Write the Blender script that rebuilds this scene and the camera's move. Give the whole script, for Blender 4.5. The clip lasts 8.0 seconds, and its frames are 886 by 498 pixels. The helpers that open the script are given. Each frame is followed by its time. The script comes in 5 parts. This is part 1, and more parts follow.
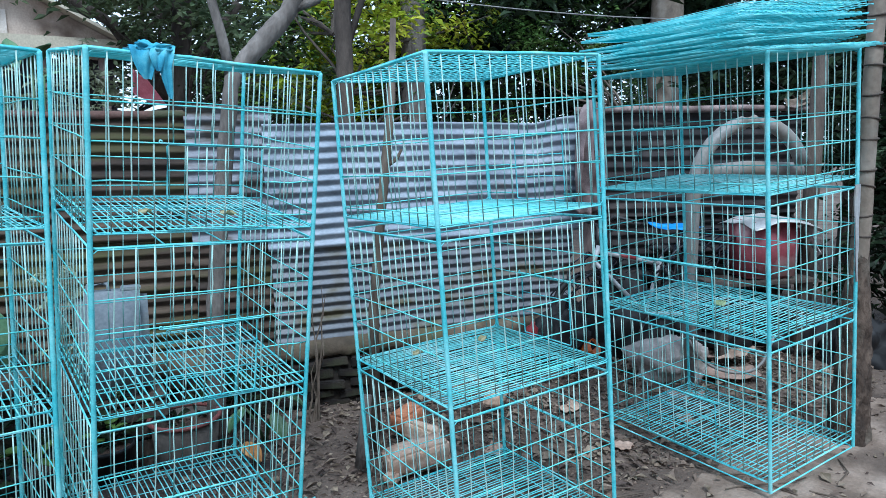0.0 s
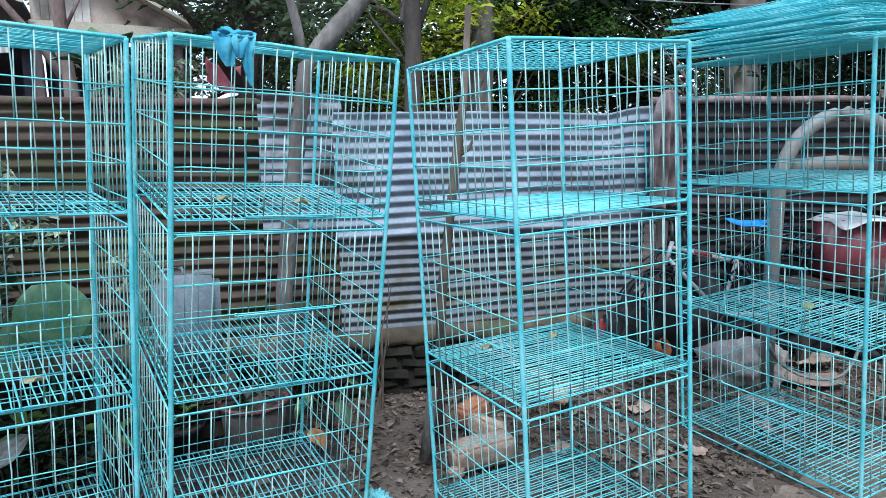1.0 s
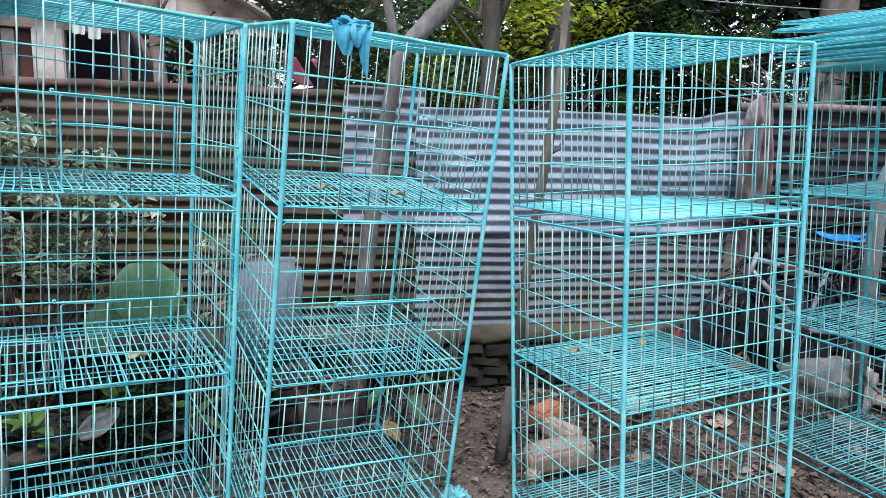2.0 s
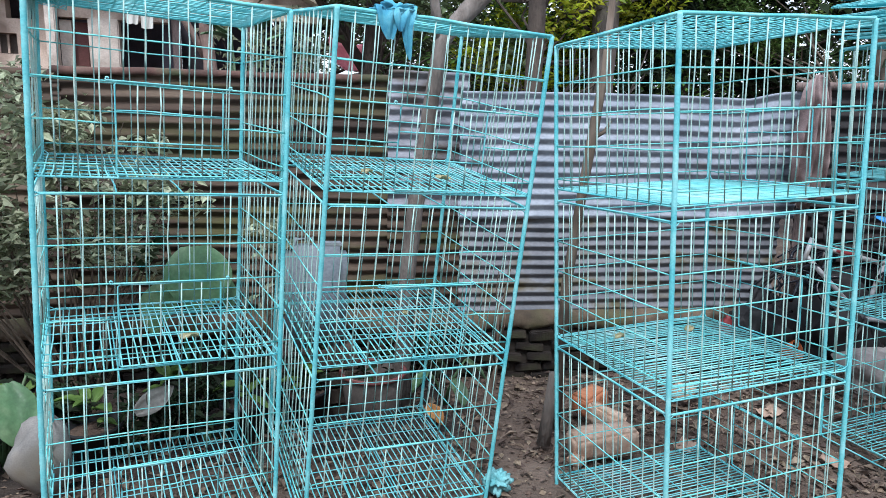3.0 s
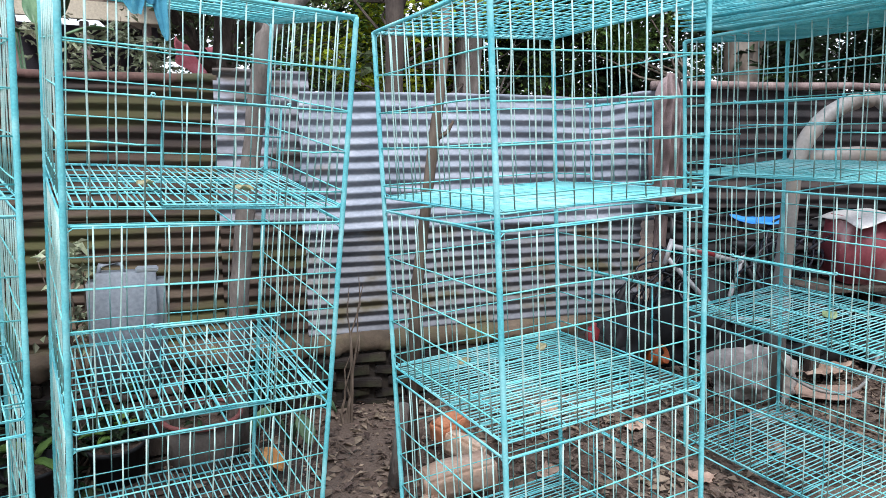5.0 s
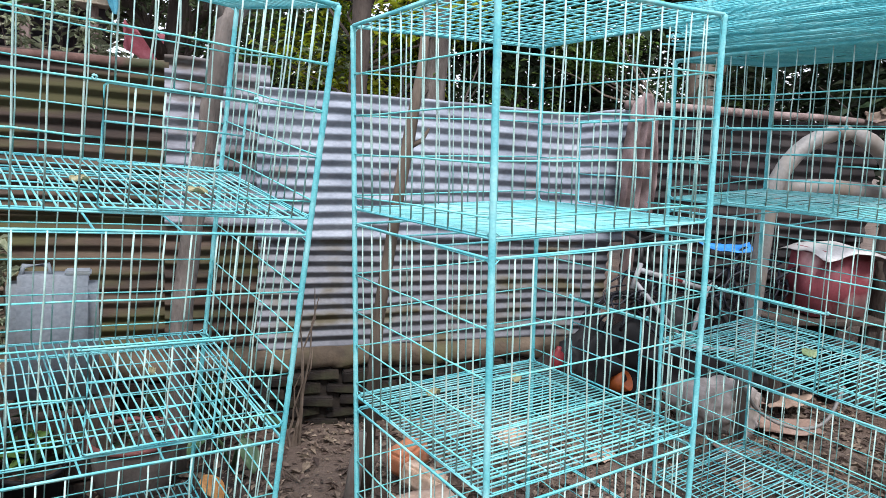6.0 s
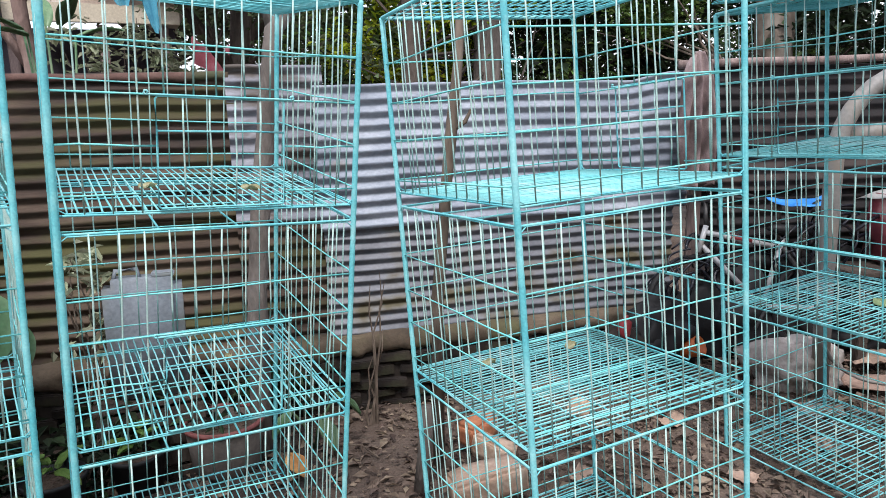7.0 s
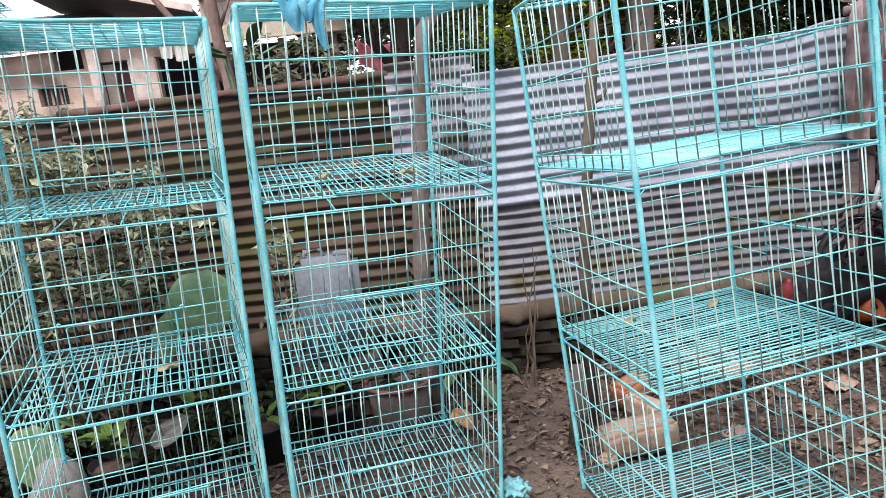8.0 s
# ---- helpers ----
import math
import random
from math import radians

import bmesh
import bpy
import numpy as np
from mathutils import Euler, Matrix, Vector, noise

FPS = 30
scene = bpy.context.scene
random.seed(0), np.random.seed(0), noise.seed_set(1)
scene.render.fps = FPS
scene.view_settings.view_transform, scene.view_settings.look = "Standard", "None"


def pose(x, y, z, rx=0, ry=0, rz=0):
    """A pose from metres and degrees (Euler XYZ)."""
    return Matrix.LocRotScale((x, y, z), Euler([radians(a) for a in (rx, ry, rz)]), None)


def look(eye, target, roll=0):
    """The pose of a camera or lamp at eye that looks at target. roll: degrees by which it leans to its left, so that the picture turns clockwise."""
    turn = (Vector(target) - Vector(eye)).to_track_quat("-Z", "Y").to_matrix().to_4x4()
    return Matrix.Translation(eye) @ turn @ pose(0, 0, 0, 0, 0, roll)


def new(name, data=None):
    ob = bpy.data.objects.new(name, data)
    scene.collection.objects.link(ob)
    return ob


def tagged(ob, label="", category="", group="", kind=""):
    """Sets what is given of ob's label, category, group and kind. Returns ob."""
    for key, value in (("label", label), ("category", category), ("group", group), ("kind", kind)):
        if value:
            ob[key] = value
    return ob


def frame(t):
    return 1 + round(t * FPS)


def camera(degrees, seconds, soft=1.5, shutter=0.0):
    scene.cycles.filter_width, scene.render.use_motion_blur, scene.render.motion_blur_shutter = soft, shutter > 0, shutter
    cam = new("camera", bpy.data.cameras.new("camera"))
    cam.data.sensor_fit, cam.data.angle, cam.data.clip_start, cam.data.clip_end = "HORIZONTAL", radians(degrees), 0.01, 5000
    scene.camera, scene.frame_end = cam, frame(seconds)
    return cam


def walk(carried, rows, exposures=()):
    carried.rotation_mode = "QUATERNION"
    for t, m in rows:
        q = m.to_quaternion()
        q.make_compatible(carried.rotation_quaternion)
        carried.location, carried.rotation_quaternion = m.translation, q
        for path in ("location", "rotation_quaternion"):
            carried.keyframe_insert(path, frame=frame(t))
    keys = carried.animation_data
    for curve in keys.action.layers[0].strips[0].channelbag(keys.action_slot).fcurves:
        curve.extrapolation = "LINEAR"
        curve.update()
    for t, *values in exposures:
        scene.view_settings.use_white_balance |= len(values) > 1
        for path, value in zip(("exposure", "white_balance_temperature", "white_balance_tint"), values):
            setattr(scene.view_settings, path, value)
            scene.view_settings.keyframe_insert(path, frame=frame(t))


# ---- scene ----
cam = camera(66.98, 8.0, soft=0.75)
PATH = [
    (0.0, 0.141, -0.071, 1.538, 81.02, 0.85, -31.83),
    (0.5, 0.167, -0.054, 1.536, 79.77, 0.30, -28.06),
    (1.0, 0.119, 0.011, 1.539, 80.21, 0.29, -26.73),
    (1.5, 0.059, 0.034, 1.546, 78.73, -1.59, -27.11),
    (2.0, -0.030, 0.106, 1.522, 80.09, -1.80, -22.11),
    (2.2, -0.056, 0.132, 1.539, 77.77, -0.29, -21.67),
    (3.3, 0.019, 0.092, 1.514, 80.06, -1.50, -17.72),
    (3.5, 0.083, 0.111, 1.515, 81.94, 0.04, -20.54),
    (4.0, 0.246, 0.088, 1.499, 81.05, -1.41, -22.31),
    (4.5, 0.326, 0.170, 1.491, 78.36, 1.22, -24.34),
    (4.7, 0.359, 0.239, 1.482, 79.76, 0.93, -26.96),
    (5.8, 0.357, 0.550, 1.482, 78.59, -3.28, -27.19),
    (6.0, 0.383, 0.574, 1.484, 80.42, -3.92, -31.46),
    (6.3, 0.392, 0.556, 1.490, 80.80, -0.63, -34.63),
    (6.5, 0.399, 0.540, 1.468, 80.46, 0.89, -35.97),
    (7.0, 0.441, 0.441, 1.473, 79.03, 1.67, -25.52),
    (7.4, 0.482, 0.304, 1.462, 77.28, 5.04, -15.00),
    (7.5, 0.472, 0.273, 1.473, 75.98, 6.77, -12.83),
    (7.8, 0.457, 0.217, 1.470, 76.72, 7.06, -11.67),
    (8.0, 0.437, 0.180, 1.479, 78.36, 6.98, -12.03),
]
EXPOSURES = [(0.0, 1.10, 5150, 1), (2.0, 1.20, 5620, 7), (3.5, 1.24, 5930, 10), (4.0, 1.01, 5960, 10), (4.5, 1.27, 6010, 11), (6.0, 1.38, 6250, 14), (6.5, 1.13, 6280, 12), (7.0, 1.23, 6350, 14), (8.0, 1.38, 6530, 19)]
walk(cam, [(t, pose(*row)) for t, *row in PATH], EXPOSURES)
# path end

# ---- light ----
world = bpy.data.worlds.new("sky")
scene.world = world
world.use_nodes = True
wn = world.node_tree
sky = wn.nodes.new("ShaderNodeTexSky")
sky.sky_type = "NISHITA"
sky.sun_disc = False
sky.sun_elevation, sky.sun_rotation = radians(57), radians(205)
sky.air_density, sky.dust_density, sky.ozone_density = 1.0, 2.0, 1.0
# thin white cloud veil over the sky
cloud = wn.nodes.new("ShaderNodeTexNoise")
cloud.inputs["Scale"].default_value, cloud.inputs["Detail"].default_value = 3.0, 6
veil = wn.nodes.new("ShaderNodeMapRange")
veil.inputs[1].default_value, veil.inputs[2].default_value = 0.3, 0.7
veil.inputs[3].default_value, veil.inputs[4].default_value = 0.70, 0.95
wn.links.new(cloud.outputs[0], veil.inputs[0])
hazy = wn.nodes.new("ShaderNodeMix")
hazy.data_type = "RGBA"
hazy.inputs[7].default_value = (5.6, 5.75, 6.0, 1)
wn.links.new(veil.outputs[0], hazy.inputs[0])
wn.links.new(sky.outputs[0], hazy.inputs[6])
wn.links.new(hazy.outputs[2], wn.nodes["Background"].inputs[0])
wn.nodes["Background"].inputs[1].default_value = 0.12
sun = new("sun", bpy.data.lights.new("sun", "SUN"))
sun.data.energy, sun.data.angle, sun.data.color = 1.5, radians(14), (1.0, 0.96, 0.90)
sun.matrix_world = look((-1.4, -3.0, 5.2), (0, 0, 0))


# ---- materials ----
def material(name, colors, scale=8.0, rough=0.7, metal=0.0, bump=0.3, fine=60.0, detail=6.0, stops=None, spread=0.0, stretch=(1, 1, 1), bump_dist=0.004, translucent=0.0, stain=None, stain_scale=2.0, stain_cut=(0.5, 0.65), alpha=None, island=0.0, rough_var=0.12):
    """A rough or painted surface: colours mixed by noise at two scales, wear by a large stain noise, fine relief."""
    m = bpy.data.materials.new(name)
    m.use_nodes = True
    n, l = m.node_tree.nodes, m.node_tree.links
    b = n["Principled BSDF"]
    co = n.new("ShaderNodeTexCoord")
    mp = n.new("ShaderNodeMapping")
    mp.inputs["Scale"].default_value = stretch
    l.new(co.outputs["Object"], mp.inputs[0])
    t1 = n.new("ShaderNodeTexNoise")
    t1.inputs["Scale"].default_value, t1.inputs["Detail"].default_value = scale, detail
    l.new(mp.outputs[0], t1.inputs["Vector"])
    t2 = n.new("ShaderNodeTexNoise")
    t2.inputs["Scale"].default_value, t2.inputs["Detail"].default_value = fine, 4
    l.new(mp.outputs[0], t2.inputs["Vector"])
    ramp = n.new("ShaderNodeValToRGB")
    els = ramp.color_ramp.elements
    stops = stops or [0.32 + 0.36 * i / max(1, len(colors) - 1) for i in range(len(colors))]
    while len(els) < len(colors):
        els.new(0.5)
    for e, c, s in zip(els, colors, stops):
        e.position, e.color = s, (*c, 1)
    l.new(t1.outputs[0], ramp.inputs[0])
    col = ramp.outputs[0]
    mixf = n.new("ShaderNodeMix")
    mixf.data_type, mixf.blend_type = "RGBA", "OVERLAY"
    mixf.inputs[0].default_value = 0.35
    l.new(col, mixf.inputs[6])
    l.new(t2.outputs[0], mixf.inputs[7])
    col = mixf.outputs[2]
    if stain:
        t3 = n.new("ShaderNodeTexNoise")
        t3.inputs["Scale"].default_value, t3.inputs["Detail"].default_value = stain_scale, 8
        l.new(mp.outputs[0], t3.inputs["Vector"])
        r3 = n.new("ShaderNodeMapRange")
        r3.inputs[1].default_value, r3.inputs[2].default_value = stain_cut
        l.new(t3.outputs[0], r3.inputs[0])
        m3 = n.new("ShaderNodeMix")
        m3.data_type = "RGBA"
        l.new(r3.outputs[0], m3.inputs[0])
        l.new(col, m3.inputs[6])
        m3.inputs[7].default_value = (*stain, 1)
        col = m3.outputs[2]
    if spread or island:
        hsv = n.new("ShaderNodeHueSaturation")
        if island:
            src = n.new("ShaderNodeNewGeometry").outputs["Random Per Island"]
        else:
            src = n.new("ShaderNodeObjectInfo").outputs["Random"]
        mr = n.new("ShaderNodeMapRange")
        amount = island or spread
        mr.inputs[3].default_value, mr.inputs[4].default_value = 1 - amount, 1 + amount
        l.new(src, mr.inputs[0])
        l.new(mr.outputs[0], hsv.inputs["Value"])
        mh = n.new("ShaderNodeMapRange")
        mh.inputs[3].default_value, mh.inputs[4].default_value = 0.5 - 0.04 * amount, 0.5 + 0.04 * amount
        l.new(src, mh.inputs[0])
        l.new(mh.outputs[0], hsv.inputs["Hue"])
        l.new(col, hsv.inputs["Color"])
        col = hsv.outputs[0]
    l.new(col, b.inputs["Base Color"])
    b.inputs["Metallic"].default_value = metal
    rr = n.new("ShaderNodeMapRange")
    rr.inputs[3].default_value, rr.inputs[4].default_value = max(0.03, rough - rough_var), min(1, rough + rough_var)
    l.new(t1.outputs[0], rr.inputs[0])
    l.new(rr.outputs[0], b.inputs["Roughness"])
    if bump:
        add = n.new("ShaderNodeMath")
        add.operation = "ADD"
        l.new(t1.outputs[0], add.inputs[0])
        l.new(t2.outputs[0], add.inputs[1])
        bp = n.new("ShaderNodeBump")
        bp.inputs["Strength"].default_value, bp.inputs["Distance"].default_value = bump, bump_dist
        l.new(add.outputs[0], bp.inputs["Height"])
        l.new(bp.outputs[0], b.inputs["Normal"])
    if translucent:
        tr = n.new("ShaderNodeBsdfTranslucent")
        l.new(col, tr.inputs[0])
        mx = n.new("ShaderNodeMixShader")
        mx.inputs[0].default_value = translucent
        l.new(b.outputs[0], mx.inputs[1])
        l.new(tr.outputs[0], mx.inputs[2])
        l.new(mx.outputs[0], n["Material Output"].inputs[0])
    return m


teal = material("teal_enamel", [(0.09, 0.45, 0.52), (0.16, 0.55, 0.60), (0.30, 0.67, 0.70)], scale=9, rough=0.68, bump=0.25, fine=160, bump_dist=0.0008, stain=(0.32, 0.60, 0.60), stain_scale=14, stain_cut=(0.60, 0.78))
teal_green = material("teal_enamel_green", [(0.10, 0.50, 0.52), (0.17, 0.61, 0.61), (0.32, 0.71, 0.69)], scale=11, rough=0.62, bump=0.25, fine=160, bump_dist=0.0008, stain=(0.42, 0.58, 0.50), stain_scale=16, stain_cut=(0.58, 0.74))
wire_pale = material("thinly_painted_wire", [(0.22, 0.45, 0.44), (0.38, 0.57, 0.535), (0.52, 0.635, 0.585)], scale=7, rough=0.62, bump=0.2, fine=160, bump_dist=0.0008, stain=(0.52, 0.62, 0.57), stain_scale=9, stain_cut=(0.54, 0.72))
teal_floor = material("worn_teal_enamel", [(0.11, 0.50, 0.53), (0.22, 0.60, 0.62), (0.40, 0.69, 0.70)], scale=6, rough=0.6, bump=0.25, fine=160, bump_dist=0.0008, stain=(0.50, 0.74, 0.75), stain_scale=5, stain_cut=(0.52, 0.72))
zinc = material("galvanised_sheet", [(0.17, 0.195, 0.245), (0.265, 0.295, 0.355), (0.375, 0.405, 0.465)], scale=3, rough=0.55, metal=0.3, bump=0.2, fine=40, stain=(0.20, 0.18, 0.17), stain_scale=3.5, stain_cut=(0.60, 0.76), stretch=(1, 1, 2), spread=0.10)
zinc_low = material("stained_lower_sheet", [(0.085, 0.09, 0.105), (0.15, 0.157, 0.178), (0.24, 0.246, 0.268)], scale=3, rough=0.6, metal=0.25, bump=0.2, fine=40, stain=(0.085, 0.072, 0.042), stain_scale=3.0, stain_cut=(0.50, 0.64), stretch=(1, 1, 2), spread=0.10)
zinc_old = material("weathered_sheet", [(0.10, 0.105, 0.125), (0.19, 0.195, 0.225), (0.29, 0.30, 0.335)], scale=5, rough=0.7, metal=0.2, bump=0.3, fine=50, stain=(0.075, 0.062, 0.055), stain_scale=4, stain_cut=(0.50, 0.60), spread=0.12, stretch=(0.6, 1, 1.6))
rust = material("rusty_mossy_sheet", [(0.022, 0.015, 0.012), (0.060, 0.040, 0.028), (0.15, 0.112, 0.080)], scale=4, rough=0.9, bump=0.5, fine=70, stain=(0.066, 0.063, 0.022), stain_scale=3.2, stain_cut=(0.50, 0.60), spread=0.25, stretch=(0.35, 1, 1.5))
rust_red = material("reddish_rusty_sheet", [(0.045, 0.022, 0.017), (0.09, 0.045, 0.036), (0.15, 0.090, 0.073)], scale=6, rough=0.85, bump=0.5, fine=70, stain=(0.05, 0.055, 0.025), stain_scale=2.5, stain_cut=(0.55, 0.66))
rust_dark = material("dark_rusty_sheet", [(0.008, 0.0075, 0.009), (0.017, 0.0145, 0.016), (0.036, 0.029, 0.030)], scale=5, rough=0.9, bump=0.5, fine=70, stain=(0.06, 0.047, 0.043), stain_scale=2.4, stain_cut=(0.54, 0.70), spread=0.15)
soil = material("bare_soil", [(0.046, 0.030, 0.022), (0.084, 0.056, 0.042), (0.145, 0.104, 0.080)], scale=3.5, rough=0.95, bump=0.9, fine=45, bump_dist=0.02, stain=(0.135, 0.100, 0.080), stain_scale=1.2, stain_cut=(0.45, 0.65))
soil_pale = material("paler_soil", [(0.125, 0.088, 0.066), (0.215, 0.158, 0.122), (0.30, 0.232, 0.188)], scale=5, rough=0.95, bump=0.7, fine=60, bump_dist=0.01, stain=(0.10, 0.072, 0.056), stain_scale=2.4, stain_cut=(0.52, 0.68))
clod = material("soil_clod", [(0.11, 0.075, 0.055), (0.22, 0.16, 0.125)], scale=14, rough=0.95, bump=0.6, island=0.5)
litter = material("dry_leaf", [(0.09, 0.062, 0.045), (0.22, 0.165, 0.13)], scale=20, rough=0.8, bump=0.3, island=0.55, translucent=0.15)
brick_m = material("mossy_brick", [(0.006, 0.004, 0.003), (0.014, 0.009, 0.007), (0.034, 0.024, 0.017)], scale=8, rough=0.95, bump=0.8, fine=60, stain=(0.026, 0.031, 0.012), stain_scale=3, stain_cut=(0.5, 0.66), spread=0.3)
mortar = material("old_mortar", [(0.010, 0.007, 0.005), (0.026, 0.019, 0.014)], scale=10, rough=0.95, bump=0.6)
ledge_m = material("earthy_concrete", [(0.045, 0.033, 0.022), (0.09, 0.066, 0.045), (0.14, 0.107, 0.077)], scale=5, rough=0.95, bump=0.8, fine=50, stain=(0.09, 0.085, 0.04), stain_scale=3)
bark_grey = material("grey_bark", [(0.075, 0.062, 0.055), (0.135, 0.114, 0.102), (0.22, 0.192, 0.175)], scale=7, rough=0.95, bump=1.0, fine=50, stretch=(1, 1, 0.35), bump_dist=0.012)
bark_dark = material("dark_bark", [(0.03, 0.023, 0.019), (0.06, 0.046, 0.038), (0.10, 0.08, 0.065)], scale=7, rough=0.95, bump=1.0, fine=50, stretch=(1, 1, 0.35), bump_dist=0.012)
bark_brown = material("ringed_brown_bark", [(0.022, 0.014, 0.010), (0.060, 0.040, 0.029), (0.125, 0.090, 0.068)], scale=11, rough=0.95, bump=1.0, fine=45, stretch=(1, 1, 0.6), bump_dist=0.018, stain=(0.14, 0.12, 0.095), stain_scale=6, stain_cut=(0.56, 0.7))
bark_pink = material("reddish_bark", [(0.10, 0.062, 0.05), (0.20, 0.135, 0.115), (0.30, 0.22, 0.19)], scale=7, rough=0.95, bump=1.0, fine=50, stretch=(1, 1, 0.4), bump_dist=0.01)
bark_palm = material("ringed_bark", [(0.10, 0.08, 0.065), (0.18, 0.145, 0.115), (0.26, 0.215, 0.175)], scale=5, rough=0.95, bump=0.8, fine=38, stretch=(1, 1, 0.8), bump_dist=0.006, stain=(0.30, 0.27, 0.235), stain_scale=3, stain_cut=(0.55, 0.7))
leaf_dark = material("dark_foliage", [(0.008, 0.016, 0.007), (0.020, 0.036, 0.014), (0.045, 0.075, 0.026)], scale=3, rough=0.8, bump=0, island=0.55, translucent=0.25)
leaf_olive = material("olive_foliage", [(0.03, 0.05, 0.022), (0.075, 0.10, 0.045), (0.15, 0.18, 0.085)], scale=3, rough=0.7, bump=0, island=0.5, translucent=0.3)
leaf_mid = material("green_foliage", [(0.06, 0.12, 0.025), (0.12, 0.21, 0.045), (0.22, 0.31, 0.08)], scale=3, rough=0.55, bump=0, island=0.5, translucent=0.35)
leaf_lime = material("yellow_green_foliage", [(0.10, 0.15, 0.012), (0.40, 0.46, 0.03), (0.68, 0.66, 0.08)], scale=3, rough=0.55, bump=0, island=0.5, translucent=0.5)
leaf_grey = material("dusty_foliage", [(0.13, 0.16, 0.09), (0.28, 0.31, 0.20), (0.46, 0.47, 0.35)], scale=8, rough=0.7, bump=0, island=0.5, translucent=0.25)
leaf_big = material("broad_green_leaf", [(0.05, 0.12, 0.055), (0.11, 0.21, 0.10), (0.20, 0.29, 0.16)], scale=6, rough=0.45, bump=0.2, spread=0.3, translucent=0.25)
wood_red = material("weathered_reddish_wood", [(0.11, 0.078, 0.072), (0.19, 0.138, 0.128), (0.28, 0.215, 0.20)], scale=4, rough=0.9, bump=0.7, fine=50, stretch=(3, 3, 0.5), bump_dist=0.008)
sack_m = material("old_sackcloth", [(0.085, 0.058, 0.058), (0.19, 0.138, 0.138), (0.31, 0.24, 0.235)], scale=9, rough=0.95, bump=0.5, fine=150, stain=(0.07, 0.05, 0.045), stain_scale=5, stain_cut=(0.52, 0.7))
stick_m = material("brown_stick", [(0.055, 0.040, 0.030), (0.11, 0.082, 0.062), (0.18, 0.14, 0.11)], scale=14, rough=0.9, bump=0.6, stretch=(1, 1, 0.3))
stone_m = material("pale_boulder", [(0.27, 0.235, 0.22), (0.39, 0.35, 0.33), (0.52, 0.475, 0.45)], scale=6, rough=0.95, bump=0.8, fine=40, stain=(0.17, 0.15, 0.12), stain_scale=4)
pale_brick = material("pale_orange_block", [(0.45, 0.29, 0.20), (0.57, 0.40, 0.30), (0.67, 0.52, 0.42)], scale=7, rough=0.9, bump=0.5, spread=0.1, stain=(0.42, 0.20, 0.11), stain_scale=5, stain_cut=(0.55, 0.72))
plastic_white = material("cloudy_white_plastic", [(0.30, 0.34, 0.39), (0.43, 0.47, 0.52)], scale=3, rough=0.65, bump=0.1, stain=(0.30, 0.31, 0.27), stain_scale=3, translucent=0.5)
orange_brick = material("orange_block", [(0.42, 0.15, 0.07), (0.55, 0.24, 0.13)], scale=8, rough=0.9, bump=0.5)
terracotta = material("red_brown_clay", [(0.16, 0.05, 0.05), (0.25, 0.085, 0.075)], scale=6, rough=0.7, bump=0.2)
pot_grey = material("grey_cement_pot", [(0.075, 0.062, 0.055), (0.14, 0.118, 0.105)], scale=6, rough=0.9, bump=0.4)
black_rubber = material("black_rubber", [(0.005, 0.005, 0.007), (0.013, 0.013, 0.015)], scale=9, rough=0.7, bump=0.2)
glossy_black = material("glossy_black_sheath", [(0.006, 0.007, 0.012), (0.016, 0.018, 0.028)], scale=9, rough=0.28, bump=0.1)
dark_metal = material("greasy_dark_metal", [(0.03, 0.03, 0.032), (0.08, 0.078, 0.078)], scale=9, rough=0.5, metal=0.6, bump=0.2)
white_paint = material("scuffed_white_paint", [(0.28, 0.29, 0.31), (0.42, 0.43, 0.44)], scale=9, rough=0.4, bump=0.1, stain=(0.3, 0.26, 0.22), stain_scale=8, stain_cut=(0.58, 0.7))
red_paint = material("red_plastic", [(0.17, 0.018, 0.024), (0.26, 0.035, 0.04)], scale=6, rough=0.5, bump=0.1)
orange_paint = material("orange_plastic", [(0.40, 0.085, 0.018), (0.55, 0.15, 0.04)], scale=6, rough=0.5, bump=0.1)
blue_plastic = material("blue_plastic", [(0.03, 0.20, 0.62), (0.05, 0.30, 0.75)], scale=6, rough=0.45, bump=0.1)
# pale pink blotches paint the highlights onto the dark red
pink_bin = material("red_bin_plastic", [(0.20, 0.04, 0.055), (0.30, 0.075, 0.09)], scale=4, rough=0.6, bump=0.2, stain=(0.55, 0.34, 0.34), stain_scale=4)
pipe_m = material("grey_pvc", [(0.17, 0.165, 0.16), (0.27, 0.26, 0.25)], scale=4, rough=0.55, bump=0.15, stain=(0.22, 0.19, 0.16), stain_scale=4)
card = material("torn_cardboard", [(0.24, 0.16, 0.12), (0.42, 0.30, 0.24)], scale=5, rough=0.9, bump=0.3, spread=0.25)
silver = material("crumpled_silver_sheet", [(0.48, 0.47, 0.46), (0.68, 0.67, 0.66)], scale=6, rough=0.4, metal=0.3, bump=0.5)
cloth_blue = material("blue_teal_cloth", [(0.035, 0.20, 0.34), (0.08, 0.34, 0.47), (0.18, 0.47, 0.57)], scale=16, rough=0.95, bump=0.35, fine=420, bump_dist=0.001)
cloth_teal = material("paint_soaked_rag", [(0.09, 0.34, 0.38), (0.24, 0.50, 0.53)], scale=14, rough=0.8, bump=0.6, fine=200)
white_cloth = material("white_cotton", [(0.72, 0.72, 0.68), (0.82, 0.82, 0.78)], scale=8, rough=0.9, bump=0.3, translucent=0.3)
cloth_pink = material("pink_cloth", [(0.62, 0.15, 0.20), (0.78, 0.28, 0.34)], scale=6, rough=0.85, bump=0.3)
